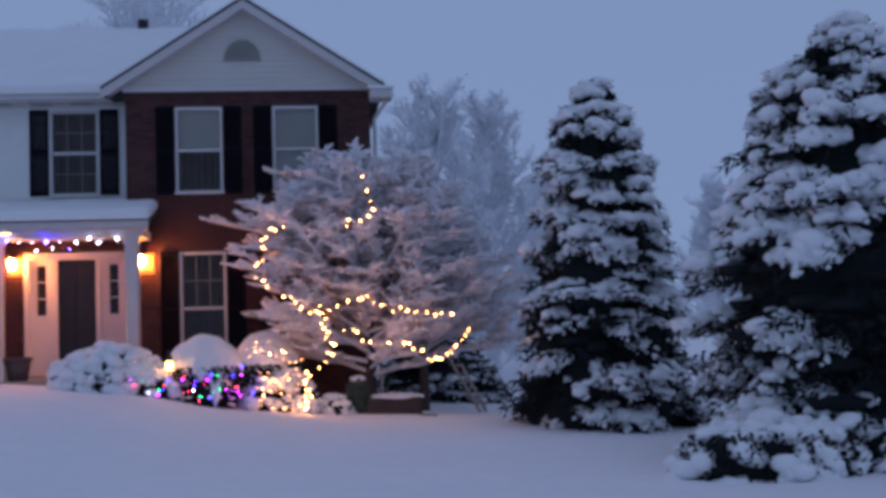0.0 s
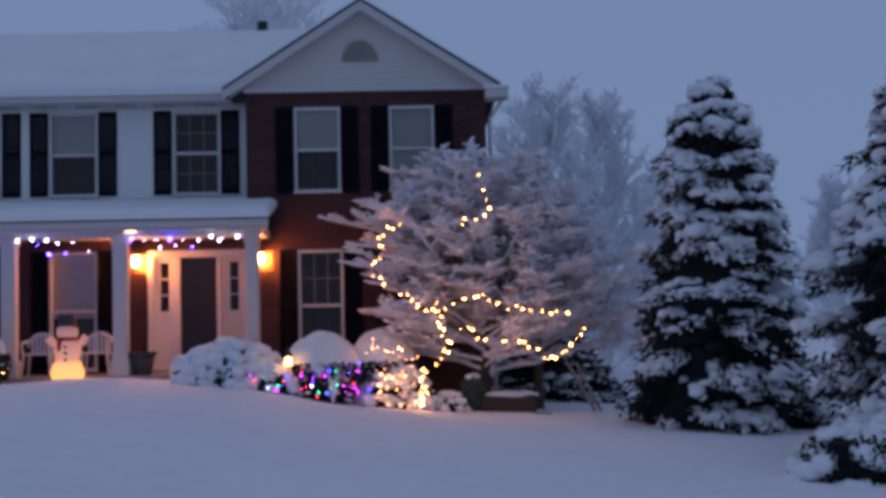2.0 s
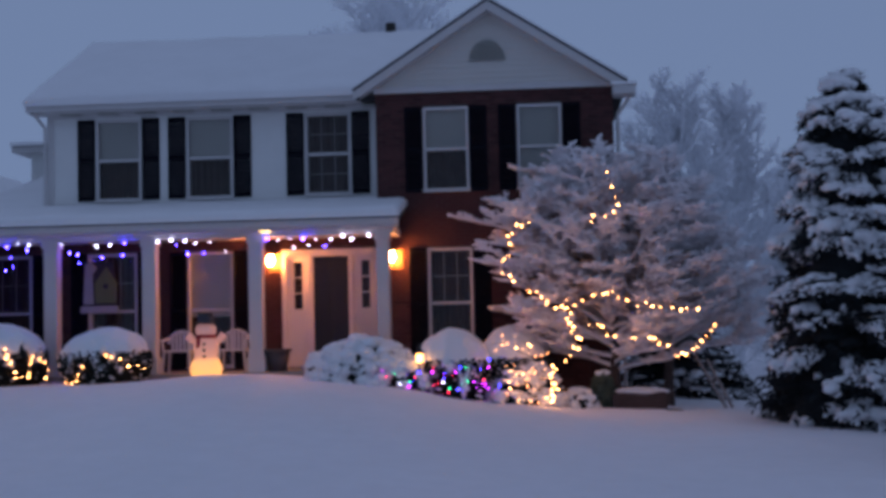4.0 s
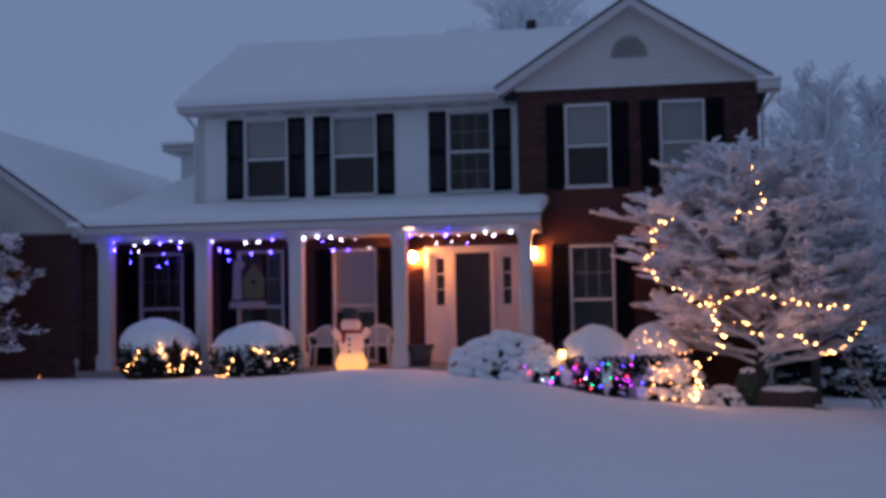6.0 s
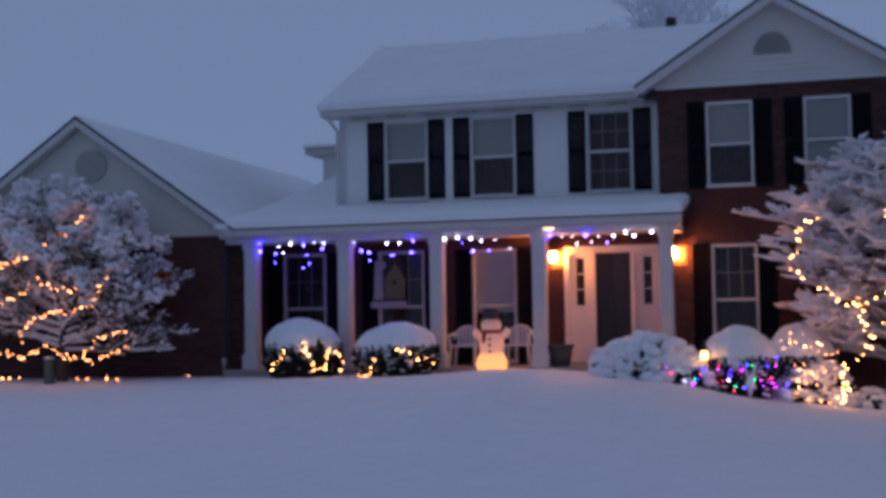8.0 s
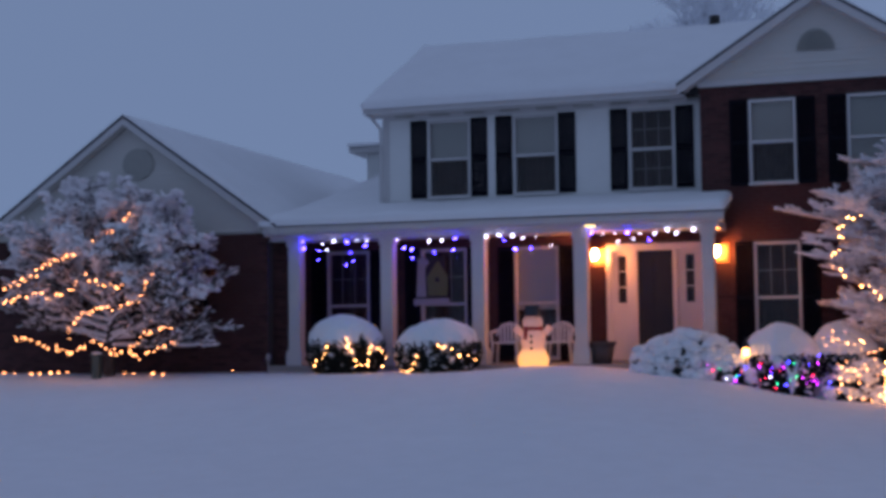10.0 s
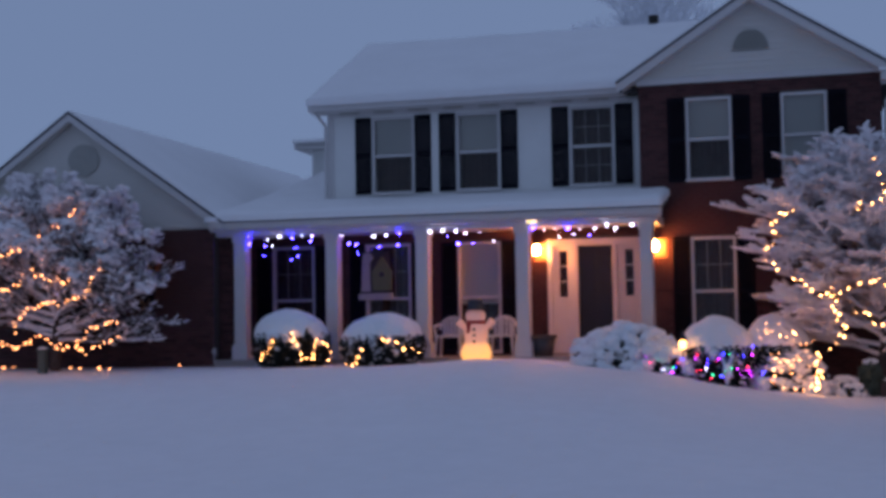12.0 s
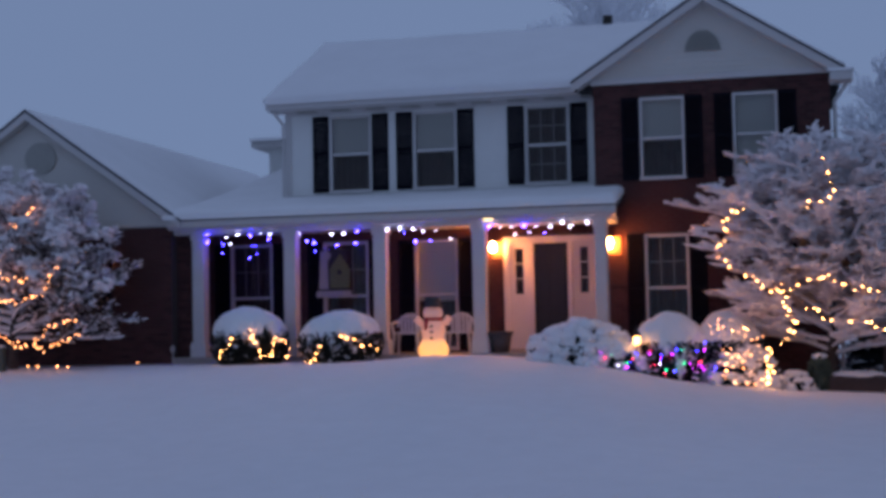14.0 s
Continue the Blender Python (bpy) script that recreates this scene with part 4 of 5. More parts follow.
def lawn_tree(base, label, seed, limbs, reach, top, flat=0.20, damp=0.5, deep=0.62, group="decorated trees", low=(20, 0.46, 1.0), bare=0.0, puff=0.65, hub=1.0, steep=60, lift=0.0, clump=0.0, fat=0.85, stem=0.75, counts=(13, 11, 8)):
    random.seed(seed)
    g = Grower(seed, counts, 0.43, flat, lift, (0.036, 0.019, 0.015, 0.012, 0.007), 0.20)
    g.puff, g.fat, g.damp, g.bare, g.rise = puff, fat, damp, bare, 0.28 * bare
    b = Vector(base)
    tree = thing("lawn_tree", base, label, "tree", group)
    fork = b + Vector((0.03, 0, stem))
    trunk = Shape().tube(b - Vector((0, 0, 0.15)), b + Vector((0.02, 0.02, 0.4)), 0.13, 0.10, 10).tube(b + Vector((0.02, 0.02, 0.4)), fork, 0.10, 0.085, 10)
    trunk.tube(fork, fork + Vector((0.05, 0.05, hub * 0.55)), 0.085, 0.05, 9).tube(fork + Vector((0.05, 0.05, hub * 0.55)), fork + Vector((0.02, 0.03, hub + 0.5)), 0.05, 0.018, 8)
    part("trunk", trunk, BARK, tree, "dark bare trunk")
    for k in range(limbs):
        w = k * 2.39996 + g.r.uniform(-0.3, 0.3)
        t = k / max(1, limbs - 1)
        tilt = math.radians(low[0] + (steep - low[0]) * t ** 1.2)
        d = Vector((math.cos(w) * math.cos(tilt), math.sin(w) * math.cos(tilt), math.sin(tilt)))
        d.y *= deep
        L = reach * min(1.0, low[1] + low[2] * t) * (1 - top * max(0.0, t - 0.45) / 0.55)
        g.limb(fork + Vector((0, 0, t * hub - 0.1)), d, L * g.r.uniform(0.82, 1.0), 0)
    for w in g.woods:
        part("limb", w, BARK, tree)
    for p in g.tips:
        if clump and noise.noise(p * 1.5) + 0.35 * noise.noise(p * 4.0) + 0.28 * (p.z - base[2] - 1.6) > 1.0 - clump and g.r.random() < 0.35:
            a = g.r.uniform(0.025, 0.06)
            g.puffs.blob(p, (a * 2.0, a * 1.2, a * 0.8), g.r.random() * 6, 2, g.r.uniform(-0.6, 0.6))
    tagged(part("twigs", g.frost, FROST, tree, "twigs thickly coated with frost and snow"), kind="stuff")
    tagged(part("snow_tufts", g.puffs, FROST, tree, "", True), kind="stuff")
    return tree


lawn_tree((4.45, -1.3, -0.46), "spreading bare tree white with snow and hung with warm lights", 5, 42, 2.56, 0.28, 0.22, 0.38, 0.45, low=(12, 0.55, 1.3), puff=0.95, hub=2.5, steep=58, fat=1.0, counts=(12, 10, 7))
lawn_tree((5.50, -0.7, -0.50), "smaller spreading tree white with frost and hung with warm lights", 8, 30, 1.95, 0.22, 0.35, 0.55, 0.45, low=(14, 0.9, 0.8), puff=0.7, hub=1.4, steep=66, fat=0.9, stem=1.05, counts=(11, 9, 7))
lawn_tree((-11.45, -2.95, 0.12), "round bare tree white with snow and wound with warm lights", 13, 42, 2.18, 0.30, 0.45, 0.75, 0.36, low=(2, 0.9, 0.8), bare=0.82, puff=0.14, hub=1.65, steep=66, clump=0.62)


def frost_tree(base, height, spread_, seed, label, cone=0.85, counts=(7, 6, 3)):
    """A tall frosted tree of the background."""
    random.seed(seed)
    g = Grower(seed, counts, 0.50, 0.8, 0.05, (0.06, 0.026, 0.017, 0.012, 0.006), 0.20)
    g.puff = 0.10
    b = Vector(base)
    tree = thing("frosted_tree", base, label, "tree", "frosted background trees")
    part("trunk", Shape().tube(b - Vector((0, 0, 0.3)), b + Vector((0.1, 0, height * 0.9)), 0.17, 0.03, 8), HAZE, tree)
    for k in range(34):
        t = (k + g.r.random()) / 34
        w = k * 2.39996
        tilt = math.radians(25 + 45 * t)
        d = Vector((math.cos(w) * math.cos(tilt), math.sin(w) * math.cos(tilt), math.sin(tilt)))
        L = spread_ * (1.15 - cone * t)
        g.limb(b + Vector((0.1 * t, 0, height * (0.10 + 0.76 * t))), d, L, 0)
    for w in g.woods:
        part("limb", w, HAZE, tree)
    tagged(part("twigs", g.frost, HAZE, tree, "hoarfrosted twigs"), kind="stuff")
    tagged(part("snow_tufts", g.puffs, HAZE, tree), kind="stuff")
    return tree


t1 = frost_tree((7.3, 15.0, -0.5), 8.7, 3.0, 41, "tall bare tree white with hoarfrost behind the house", 0.62, (8, 7, 4))
t2 = frost_tree((9.4, 17.0, -0.5), 8.9, 2.8, 43, "tall bare tree white with hoarfrost behind the lawn", 0.62, (8, 7, 4))
frost_tree((-1.25, 16.5, -0.5), 11.0, 3.0, 47, "tall bare tree white with hoarfrost behind the roof", -0.1, (9, 8, 6))
# Scaled copies; the smallest are added as hazy fill beside the house.
for x, y, z, turn, sc in ((5.0, 24, -0.6, 40, 0.95), (12.5, 24, -0.6, 140, 0.85), (15.8, 26, -0.7, 200, 0.8), (19.0, 24, -0.8, 250, 0.8), (22.5, 27, -0.8, 20, 0.95), (7.8, 30, -0.6, 300, 0.8), (26, 25, -0.8, 310, 0.9), (11, 13, -0.6, 110, 0.55), (7.9, 7.5, -0.7, 70, 0.36), (9.4, 9.5, -0.7, 230, 0.40), (6.6, 9.0, -0.6, 330, 0.42), (13.8, 19, -0.7, 170, 0.66)):
    c = copy_thing(t1 if turn % 20 else t2, Matrix.Translation((x, y, z)) @ Matrix.Rotation(math.radians(turn), 4, "Z"))
    c.scale = (sc, sc, sc)


# ---------------------------------------------------------------- shrubs
def leaf_cards(s, c, r, n, rng, low=-0.2, high=0.55):
    for _ in range(n):
        w, e = rng.uniform(0, 2 * math.pi), math.asin(rng.uniform(low, high))
        d = Vector((math.cos(w) * math.cos(e), math.sin(w) * math.cos(e), math.sin(e)))
        p = Vector(c) + Vector((d.x * r[0], d.y * r[1], d.z * r[2])) * rng.uniform(0.92, 1.06)
        a = (d + Vector((rng.uniform(-1, 1), rng.uniform(-1, 1), rng.uniform(-0.6, 1)))).normalized() * rng.uniform(0.04, 0.10)
        b = a.cross(d).normalized() * 0.020
        s.add([tuple(p - b), tuple(p + a * 0.5 - b * 1.4), tuple(p + a), tuple(p + a * 0.5 + b * 1.4)], [(0, 1, 2, 3)])


def clipped_bush(c, r, top, label, seed, edge=0.47, cover=0.0):
    """A round clipped bush under a smooth cap of snow, with its leaves showing below."""
    rng = random.Random(seed)
    random.seed(seed)
    x, y, z = c
    h = top - z
    bush = thing("round_bush", c, label, "bush", "front bushes")
    s = Shape()
    s.blob((x, y, z + h * 0.42), (r * 0.90, r * 0.90, h * 0.46), 0, 4)
    part("foliage", s, BOXWOOD, bush, "dark green foliage", True)
    s = Shape()
    leaf_cards(s, (x, y, z + h * 0.40), (r * 0.97, r * 0.97, h * 0.50), 5600, rng, -0.85, 0.30)
    tagged(part("leaves", s, BOXWOOD, bush), kind="stuff")
    s, n, m = Shape(), 64, 20
    vs, fs = [(x, y, top)], []
    for j in range(1, m + 1):
        for i in range(n):
            w = 2 * math.pi * i / n
            stop = math.pi * (0.5 + 0.10 * cover) * (1 + 0.20 * noise.noise((math.cos(w) * 2.2, math.sin(w) * 2.2, seed)) + 0.34 * noise.noise((math.cos(w) * 6, math.sin(w) * 6, seed + 4)))
            e = stop * j / m
            bulge = 1.0 + 0.09 * noise.noise((math.cos(w) * 1.5 * j / m, math.sin(w) * 1.5 * j / m, seed + 9)) + 0.05 * noise.noise((math.cos(w) * 4.5 * j / m, math.sin(w) * 4.5 * j / m, seed + 2))
            k = 1.02 if j < m else 0.90
            vs.append((x + r * k * bulge * math.sin(e) ** 1.05 * math.cos(w), y + r * k * bulge * math.sin(e) ** 1.05 * math.sin(w), z + h * edge + h * (1 - edge) * bulge * math.copysign(abs(math.cos(e)) ** 0.85, math.cos(e)) - (0.03 if j == m else 0)))
    fs += [(0, 1 + i, 1 + (i + 1) % n) for i in range(n)]
    fs += [(1 + (j - 1) * n + i, 1 + j * n + i, 1 + j * n + (i + 1) % n, 1 + (j - 1) * n + (i + 1) % n) for j in range(1, m) for i in range(n)]
    s.add(vs, fs)
    for k in range(70):
        w, q = rng.uniform(0, 2 * math.pi), rng.uniform(-0.34, 0.06)
        a = rng.uniform(0.025, 0.075) * (1.0 if q > -0.12 else 0.6)
        k2 = math.sqrt(max(0.2, 1 - (q / 0.62) ** 2))
        s.blob((x + r * 0.96 * k2 * math.cos(w), y + r * 0.96 * k2 * math.sin(w), z + h * (edge + q)), (a * 1.3, a * 1.2, a * 0.7), rng.random() * 6, 2)
    part("snow_cap", s, SNOW, bush, "thick smooth snow cap", True)
    return bush


clipped_bush((-6.67, -2.2, 0.15), 0.72, 1.31, "round boxwood under a smooth snow dome, with warm lights", 3, 0.44)
clipped_bush((-4.785, -2.2, 0.15), 0.79, 1.20, "round boxwood under a smooth snow dome, with a few warm lights", 4, 0.38)
clipped_bush((1.57, -2.05, -0.26), 0.71, 1.04, "round bush under a snow dome, with coloured lights", 6, 0.29)
clipped_bush((2.62, -1.7, -0.25), 0.68, 1.04, "round bush under a snow dome, beside the lit tree", 9, 0.10, 1.0)


def snowy_shrub(c, r, label, seed, lumps, size, leaf=BOXWOOD, high=0.15):
    """A loose shrub weighed down under lumps of snow."""
    rng = random.Random(seed)
    random.seed(seed)
    shrub = thing("snowy_shrub", c, label, "bush", "front bushes")
    x, y, z = c
    s = Shape()
    s.blob((x, y, z + r[2] * 0.35), (r[0] * 0.80, r[1] * 0.80, r[2] * 0.48), 0, 4)
    leaf_cards(s, (x, y, z + r[2] * 0.3), (r[0] * 0.9, r[1] * 0.9, r[2] * 0.6), int(1600 * r[0] + 500), rng, -0.5, high)
    part("foliage", s, leaf, shrub)
    s = Shape()
    for k in range(lumps):
        w, e = rng.uniform(0, 2 * math.pi), math.asin(rng.uniform(0.02, 1.0))
        q = rng.uniform(0.82, 1.0)
        p = (x + r[0] * q * math.cos(w) * math.cos(e), y + r[1] * q * math.sin(w) * math.cos(e), z + r[2] * q * math.sin(e) * 0.93)
        a = size * rng.uniform(0.6, 1.25)
        s.blob(p, (a * 1.3, a * 1.15, a * 0.85), rng.random() * 6, 5 if k % 3 else 2)
        s.blob((p[0] + rng.uniform(-a, a), p[1] + rng.uniform(-a, a), p[2] + a * 0.3), (a * 0.55, a * 0.5, a * 0.4), rng.random() * 6, 2)
    part("snow_load", s, SNOW, shrub, "lumpy snow", True)
    return shrub


snowy_shrub((-0.12, -2.0, 0.05), (0.98, 0.80, 0.92), "wide shrub buried under lumpy snow beside the steps", 15, 360, 0.125)
snowy_shrub((0.72, -2.45, 0.0), (0.45, 0.40, 0.50), "low shrub with lumpy snow and coloured lights", 17, 80, 0.10)
snowy_shrub((2.90, -2.35, -0.33), (0.60, 0.45, 0.78), "lumpy snow-covered shrub glowing with warm lights", 19, 110, 0.10)
snowy_shrub((3.80, -2.2, -0.46), (0.30, 0.28, 0.40), "small snow-covered shrub near the planter", 21, 26, 0.095)
snowy_shrub((8.75, -10.6, -0.98), (1.25, 0.85, 0.90), "low spreading shrub bent under heavy snow", 25, 230, 0.115, NEEDLE, 0.7)
snowy_shrub((10.1, -10.2, -1.0), (0.95, 0.8, 0.85), "low spreading shrub bent under heavy snow", 27, 170, 0.115, NEEDLE, 0.7)


# ---------------------------------------------------------------- string lights
BULB = Shape().lathe((0, 0, -0.03), [(0.008, 0.0), (0.020, 0.014), (0.024, 0.030), (0.017, 0.046), (0.005, 0.056)], 8)
bulb_meshes = {m.name: BULB.mesh("bulb", m, True) for m in (GLOW_WARM, GLOW_AMBER, GLOW_WHITE, GLOW_BLUE, GLOW_DEEP, GLOW_RED, GLOW_GREEN, GLOW_PURPLE)}


def smooth_line(pts, step):
    """Even steps along a curve through the points."""
    p = [Vector(q) for q in pts]
    p = [p[0] * 2 - p[1]] + p + [p[-1] * 2 - p[-2]]
    out = []
    for k in range(1, len(p) - 2):
        n = max(1, int((p[k + 1] - p[k]).length / 0.02))
        for i in range(n):
            t = i / n
            out.append(0.5 * (2 * p[k] + (p[k + 1] - p[k - 1]) * t + (2 * p[k - 1] - 5 * p[k] + 4 * p[k + 1] - p[k + 2]) * t * t + (3 * p[k] - p[k - 1] - 3 * p[k + 1] + p[k + 2]) * t ** 3))
    out.append(p[-2])
    even, run = [out[0]], 0.0
    for a, b in zip(out, out[1:]):
        run += (b - a).length
        if run >= step:
            even.append(b)
            run = 0.0
    return even


def light_string(name, label, runs, glows, step, seed, jitter=0.03, size=1.0, skip=0.0):
    rng = random.Random(seed)
    base = runs[0][-1]
    string = thing(name, base, label, "string lights", "string lights")
    for run in runs:
        pts = smooth_line(run, step)
        wire = Shape()
        for a, b in zip(pts, pts[1:]):
            wire.tube(a, b, 0.004, 0.004, 3)
        part("wire", wire, WIRE, string)
        for p in pts:
            if rng.random() < skip:
                continue
            g = glows[rng.randrange(len(glows))]
            ob = new("bulb", bulb_meshes[g.name])
            ob.parent = string
            ob.matrix_parent_inverse = string.matrix_basis.inverted()
            q = size * rng.uniform(0.5, 1.15)
            ob.matrix_basis = Matrix.Translation(p + Vector((rng.uniform(-1, 1), rng.uniform(-1, 1), rng.uniform(-1, 1))) * jitter) @ Euler((rng.uniform(-1, 1), rng.uniform(-1, 1), 0)).to_matrix().to_4x4() @ Matrix.Diagonal((q, q, q, 1))


W = [GLOW_WARM]
light_string("tree_lights", "warm white light string draped over the snowy tree", [
    [(4.31, -3.35, 3.73), (4.38, -3.35, 3.44), (4.42, -3.35, 3.30), (4.51, -3.35, 3.06), (4.27, -3.35, 2.92), (4.01, -3.35, 2.82)],
    [(2.96, -3.35, 2.80), (2.76, -3.35, 2.75), (2.63, -3.35, 2.57), (2.63, -3.35, 2.33), (2.53, -3.35, 2.06), (2.67, -3.35, 1.87), (2.90, -3.35, 1.75), (3.12, -3.35, 1.53), (3.36, -3.35, 1.40), (3.73, -3.35, 1.39)],
    [(3.73, -3.35, 1.42), (3.96, -3.35, 1.56), (4.34, -3.35, 1.57), (4.71, -3.35, 1.40), (5.00, -3.35, 1.35), (5.23, -3.35, 1.28), (5.42, -3.35, 1.31), (5.80, -3.35, 1.28)]], W, 0.092, 1, 0.055, 0.70, 0.14)
light_string("tree_lights", "warm white light string hanging low from the snowy tree", [
    [(3.59, -3.35, 1.43), (3.63, -3.35, 1.10), (3.67, -3.35, 0.86), (3.84, -3.35, 0.74), (3.48, -3.35, 0.45), (3.36, -3.35, 0.31), (3.33, -3.35, 0.08), (3.33, -3.35, -0.20)],
    [(3.97, -3.10, 1.14), (4.24, -3.10, 0.89), (4.62, -3.10, 0.82), (5.00, -3.10, 0.80), (5.24, -3.10, 0.63), (5.35, -3.10, 0.52), (5.67, -3.10, 0.51), (5.85, -3.10, 0.71), (6.07, -3.10, 0.95)],
    [(3.27, -3.20, 0.12), (3.40, -3.20, 0.06), (3.27, -3.20, -0.02), (3.40, -3.20, -0.09), (3.25, -3.20, -0.15), (3.37, -3.20, -0.22), (3.24, -3.20, -0.26)]], W, 0.08, 2, 0.055, 0.70, 0.12)
light_string("bush_lights", "warm white light string over the snowy shrub", [
    [(2.25, -2.42, 0.75), (2.50, -2.45, 0.73), (2.82, -2.55, 0.57), (3.03, -2.6, 0.49), (3.35, -2.55, 0.56)],
    [(2.44, -2.55, 0.51), (2.55, -2.7, 0.30), (2.70, -2.85, 0.22), (2.95, -2.85, 0.30), (3.20, -2.8, 0.22), (3.34, -2.7, 0.05)],
    [(2.36, -2.40, 0.62), (2.55, -2.50, 0.86), (2.80, -2.45, 0.80), (3.00, -2.55, 0.62)],
    [(2.62, -2.80, 0.42), (2.85, -2.84, 0.08), (3.08, -2.84, 0.38), (3.25, -2.78, 0.02), (3.36, -2.7, 0.35)],
    [(2.45, -2.75, 0.12), (2.62, -2.86, -0.02), (2.78, -2.88, 0.12), (2.98, -2.88, -0.08), (3.18, -2.82, -0.02)],
    [(2.50, -2.75, -0.15), (2.70, -2.85, -0.22), (2.90, -2.88, -0.27), (3.10, -2.85, -0.22), (3.28, -2.75, -0.28)]], [GLOW_AMBER, GLOW_AMBER, GLOW_WARM, GLOW_AMBER, GLOW_AMBER], 0.13, 3, 0.06, 0.62, 0.1)
light_string("tree_lights", "warm white light string wound up the round snowy tree", [
    [(-10.55, -3.70, 3.35), (-10.65, -3.70, 3.17), (-10.86, -3.70, 3.01), (-11.07, -3.70, 2.99)],
    [(-11.07, -4.15, 2.74), (-11.33, -4.15, 2.64), (-11.61, -4.15, 2.48), (-11.99, -4.15, 2.39), (-12.36, -4.15, 2.15), (-12.61, -4.15, 2.05), (-13.11, -4.15, 1.89)],
    [(-13.29, -4.25, 1.62), (-12.53, -4.25, 1.70), (-12.28, -4.25, 1.82), (-11.97, -4.25, 1.71), (-11.60, -4.25, 1.79), (-11.36, -4.25, 1.96), (-11.18, -4.25, 2.14), (-10.99, -4.25, 1.99), (-10.51, -4.25, 1.89), (-10.21, -4.25, 1.94)]], [GLOW_AMBER], 0.082, 4, 0.045, 0.72, 0.06)
light_string("tree_lights", "warm white light string wound round the lower snowy branches", [
    [(-9.86, -4.15, 2.06), (-9.97, -4.15, 1.88), (-10.12, -4.15, 1.60), (-10.51, -4.15, 1.49), (-10.87, -4.15, 1.45), (-11.32, -4.15, 1.37), (-11.60, -4.15, 1.11), (-11.60, -4.15, 0.95)],
    [(-12.77, -4.25, 0.96), (-12.08, -4.25, 0.79), (-11.47, -4.25, 0.63), (-11.10, -4.25, 0.84), (-10.92, -4.25, 0.84), (-10.56, -4.25, 0.62), (-10.20, -4.25, 0.73), (-9.91, -4.25, 0.98), (-9.62, -4.25, 1.03), (-9.36, -4.25, 1.14)],
    [(-10.50, -4.25, 0.68), (-10.26, -4.25, 0.60), (-9.97, -4.25, 0.55), (-9.67, -4.25, 0.67), (-9.50, -4.25, 0.77), (-9.32, -4.25, 0.85)]], [GLOW_AMBER], 0.08, 5, 0.045, 0.72, 0.05)
light_string("ground_lights", "warm light string lying in the snow below the tree", [
    [(-13.4, -3.6, 0.24), (-12.97, -3.6, 0.23), (-12.46, -3.6, 0.22), (-12.01, -3.6, 0.26), (-11.76, -3.6, 0.24)],
    [(-10.71, -3.6, 0.22), (-10.41, -3.6, 0.23), (-9.98, -3.6, 0.22), (-9.77, -3.6, 0.20)],
    [(-8.7, -3.0, 0.24), (-8.6, -3.0, 0.23)]], [GLOW_AMBER], 0.19, 6, 0.02, 0.9, 0.3)
light_string("bush_lights", "warm light string zigzagging over the clipped bush", [
    [(-7.03, -2.85, 0.37), (-6.86, -2.92, 0.56), (-6.74, -2.95, 0.74)],
    [(-6.39, -2.96, 0.87), (-6.29, -2.97, 0.63), (-6.17, -2.97, 0.36), (-5.98, -2.92, 0.36), (-5.89, -2.85, 0.73), (-5.72, -2.72, 0.59), (-5.70, -2.70, 0.28)]], W, 0.10, 7, 0.04, 0.66)
light_string("bush_lights", "short warm light string on the clipped bush", [
    [(-5.31, -2.85, 0.25), (-5.11, -2.92, 0.18), (-5.06, -2.95, 0.36), (-4.87, -2.98, 0.51)],
    [(-4.56, -2.98, 0.71), (-4.18, -2.9, 0.56), (-3.95, -2.75, 0.46), (-3.92, -2.72, 0.27)]], W, 0.14, 8, 0.04, 0.66, 0.15)
light_string("coloured_lights", "string of red, green, blue and purple lights on the round bush", [
    [(0.43, -2.86, 0.35), (0.67, -2.88, 0.06), (0.84, -2.88, 0.13), (1.0, -2.7, 0.25)],
    [(1.05, -2.62, 0.02), (1.30, -2.80, 0.05), (1.60, -2.82, 0.0), (1.90, -2.78, 0.08), (2.15, -2.66, -0.04)],
    [(1.15, -2.75, 0.40), (1.30, -2.8, 0.28), (1.45, -2.82, 0.18), (1.65, -2.82, 0.25), (1.83, -2.78, 0.38)],
    [(2.16, -2.6, 0.42), (2.10, -2.68, 0.25), (2.12, -2.72, 0.09), (2.34, -2.72, 0.04)]], [GLOW_RED, GLOW_GREEN, GLOW_DEEP, GLOW_PURPLE, GLOW_RED, GLOW_PURPLE, GLOW_DEEP, GLOW_WHITE], 0.070, 12, 0.08, 0.62, 0.12)


def icicle_lights(x0, x1, seed, glows, drops):
    """A light string along the porch beam with short hanging drops."""
    runs = [[(x0, -1.27, 2.82), ((x0 + x1) / 2, -1.27, 2.79), (x1, -1.27, 2.82)]]
    light_string("icicle_lights", "white and blue icicle lights hanging from the porch beam", runs, glows, 0.24, seed, 0.03, 0.92, 0.22)
    light_string("icicle_lights", "blue-white light drops hanging below the porch beam", [[(x0 + 0.08, -1.24, 2.70), ((x0 + x1) / 2, -1.24, 2.60), (x1 - 0.1, -1.24, 2.69)]], drops, 0.25, seed + 50, 0.09, 0.78, 0.36)
    if x0 < -5:
        light_string("icicle_lights", "blue light drops hanging in the porch bay", [[(x0 + 0.35, -1.12, 2.52), ((x0 + x1) / 2, -1.12, 2.40), (x1 - 0.4, -1.12, 2.50)]], [GLOW_BLUE], 0.26, seed + 90, 0.10, 0.55, 0.4)


icicle_lights(-7.98, -6.42, 61, [GLOW_WHITE, GLOW_WHITE, GLOW_BLUE], [GLOW_BLUE, GLOW_WHITE, GLOW_BLUE])
icicle_lights(-5.95, -4.52, 62, [GLOW_WHITE, GLOW_BLUE], [GLOW_BLUE])
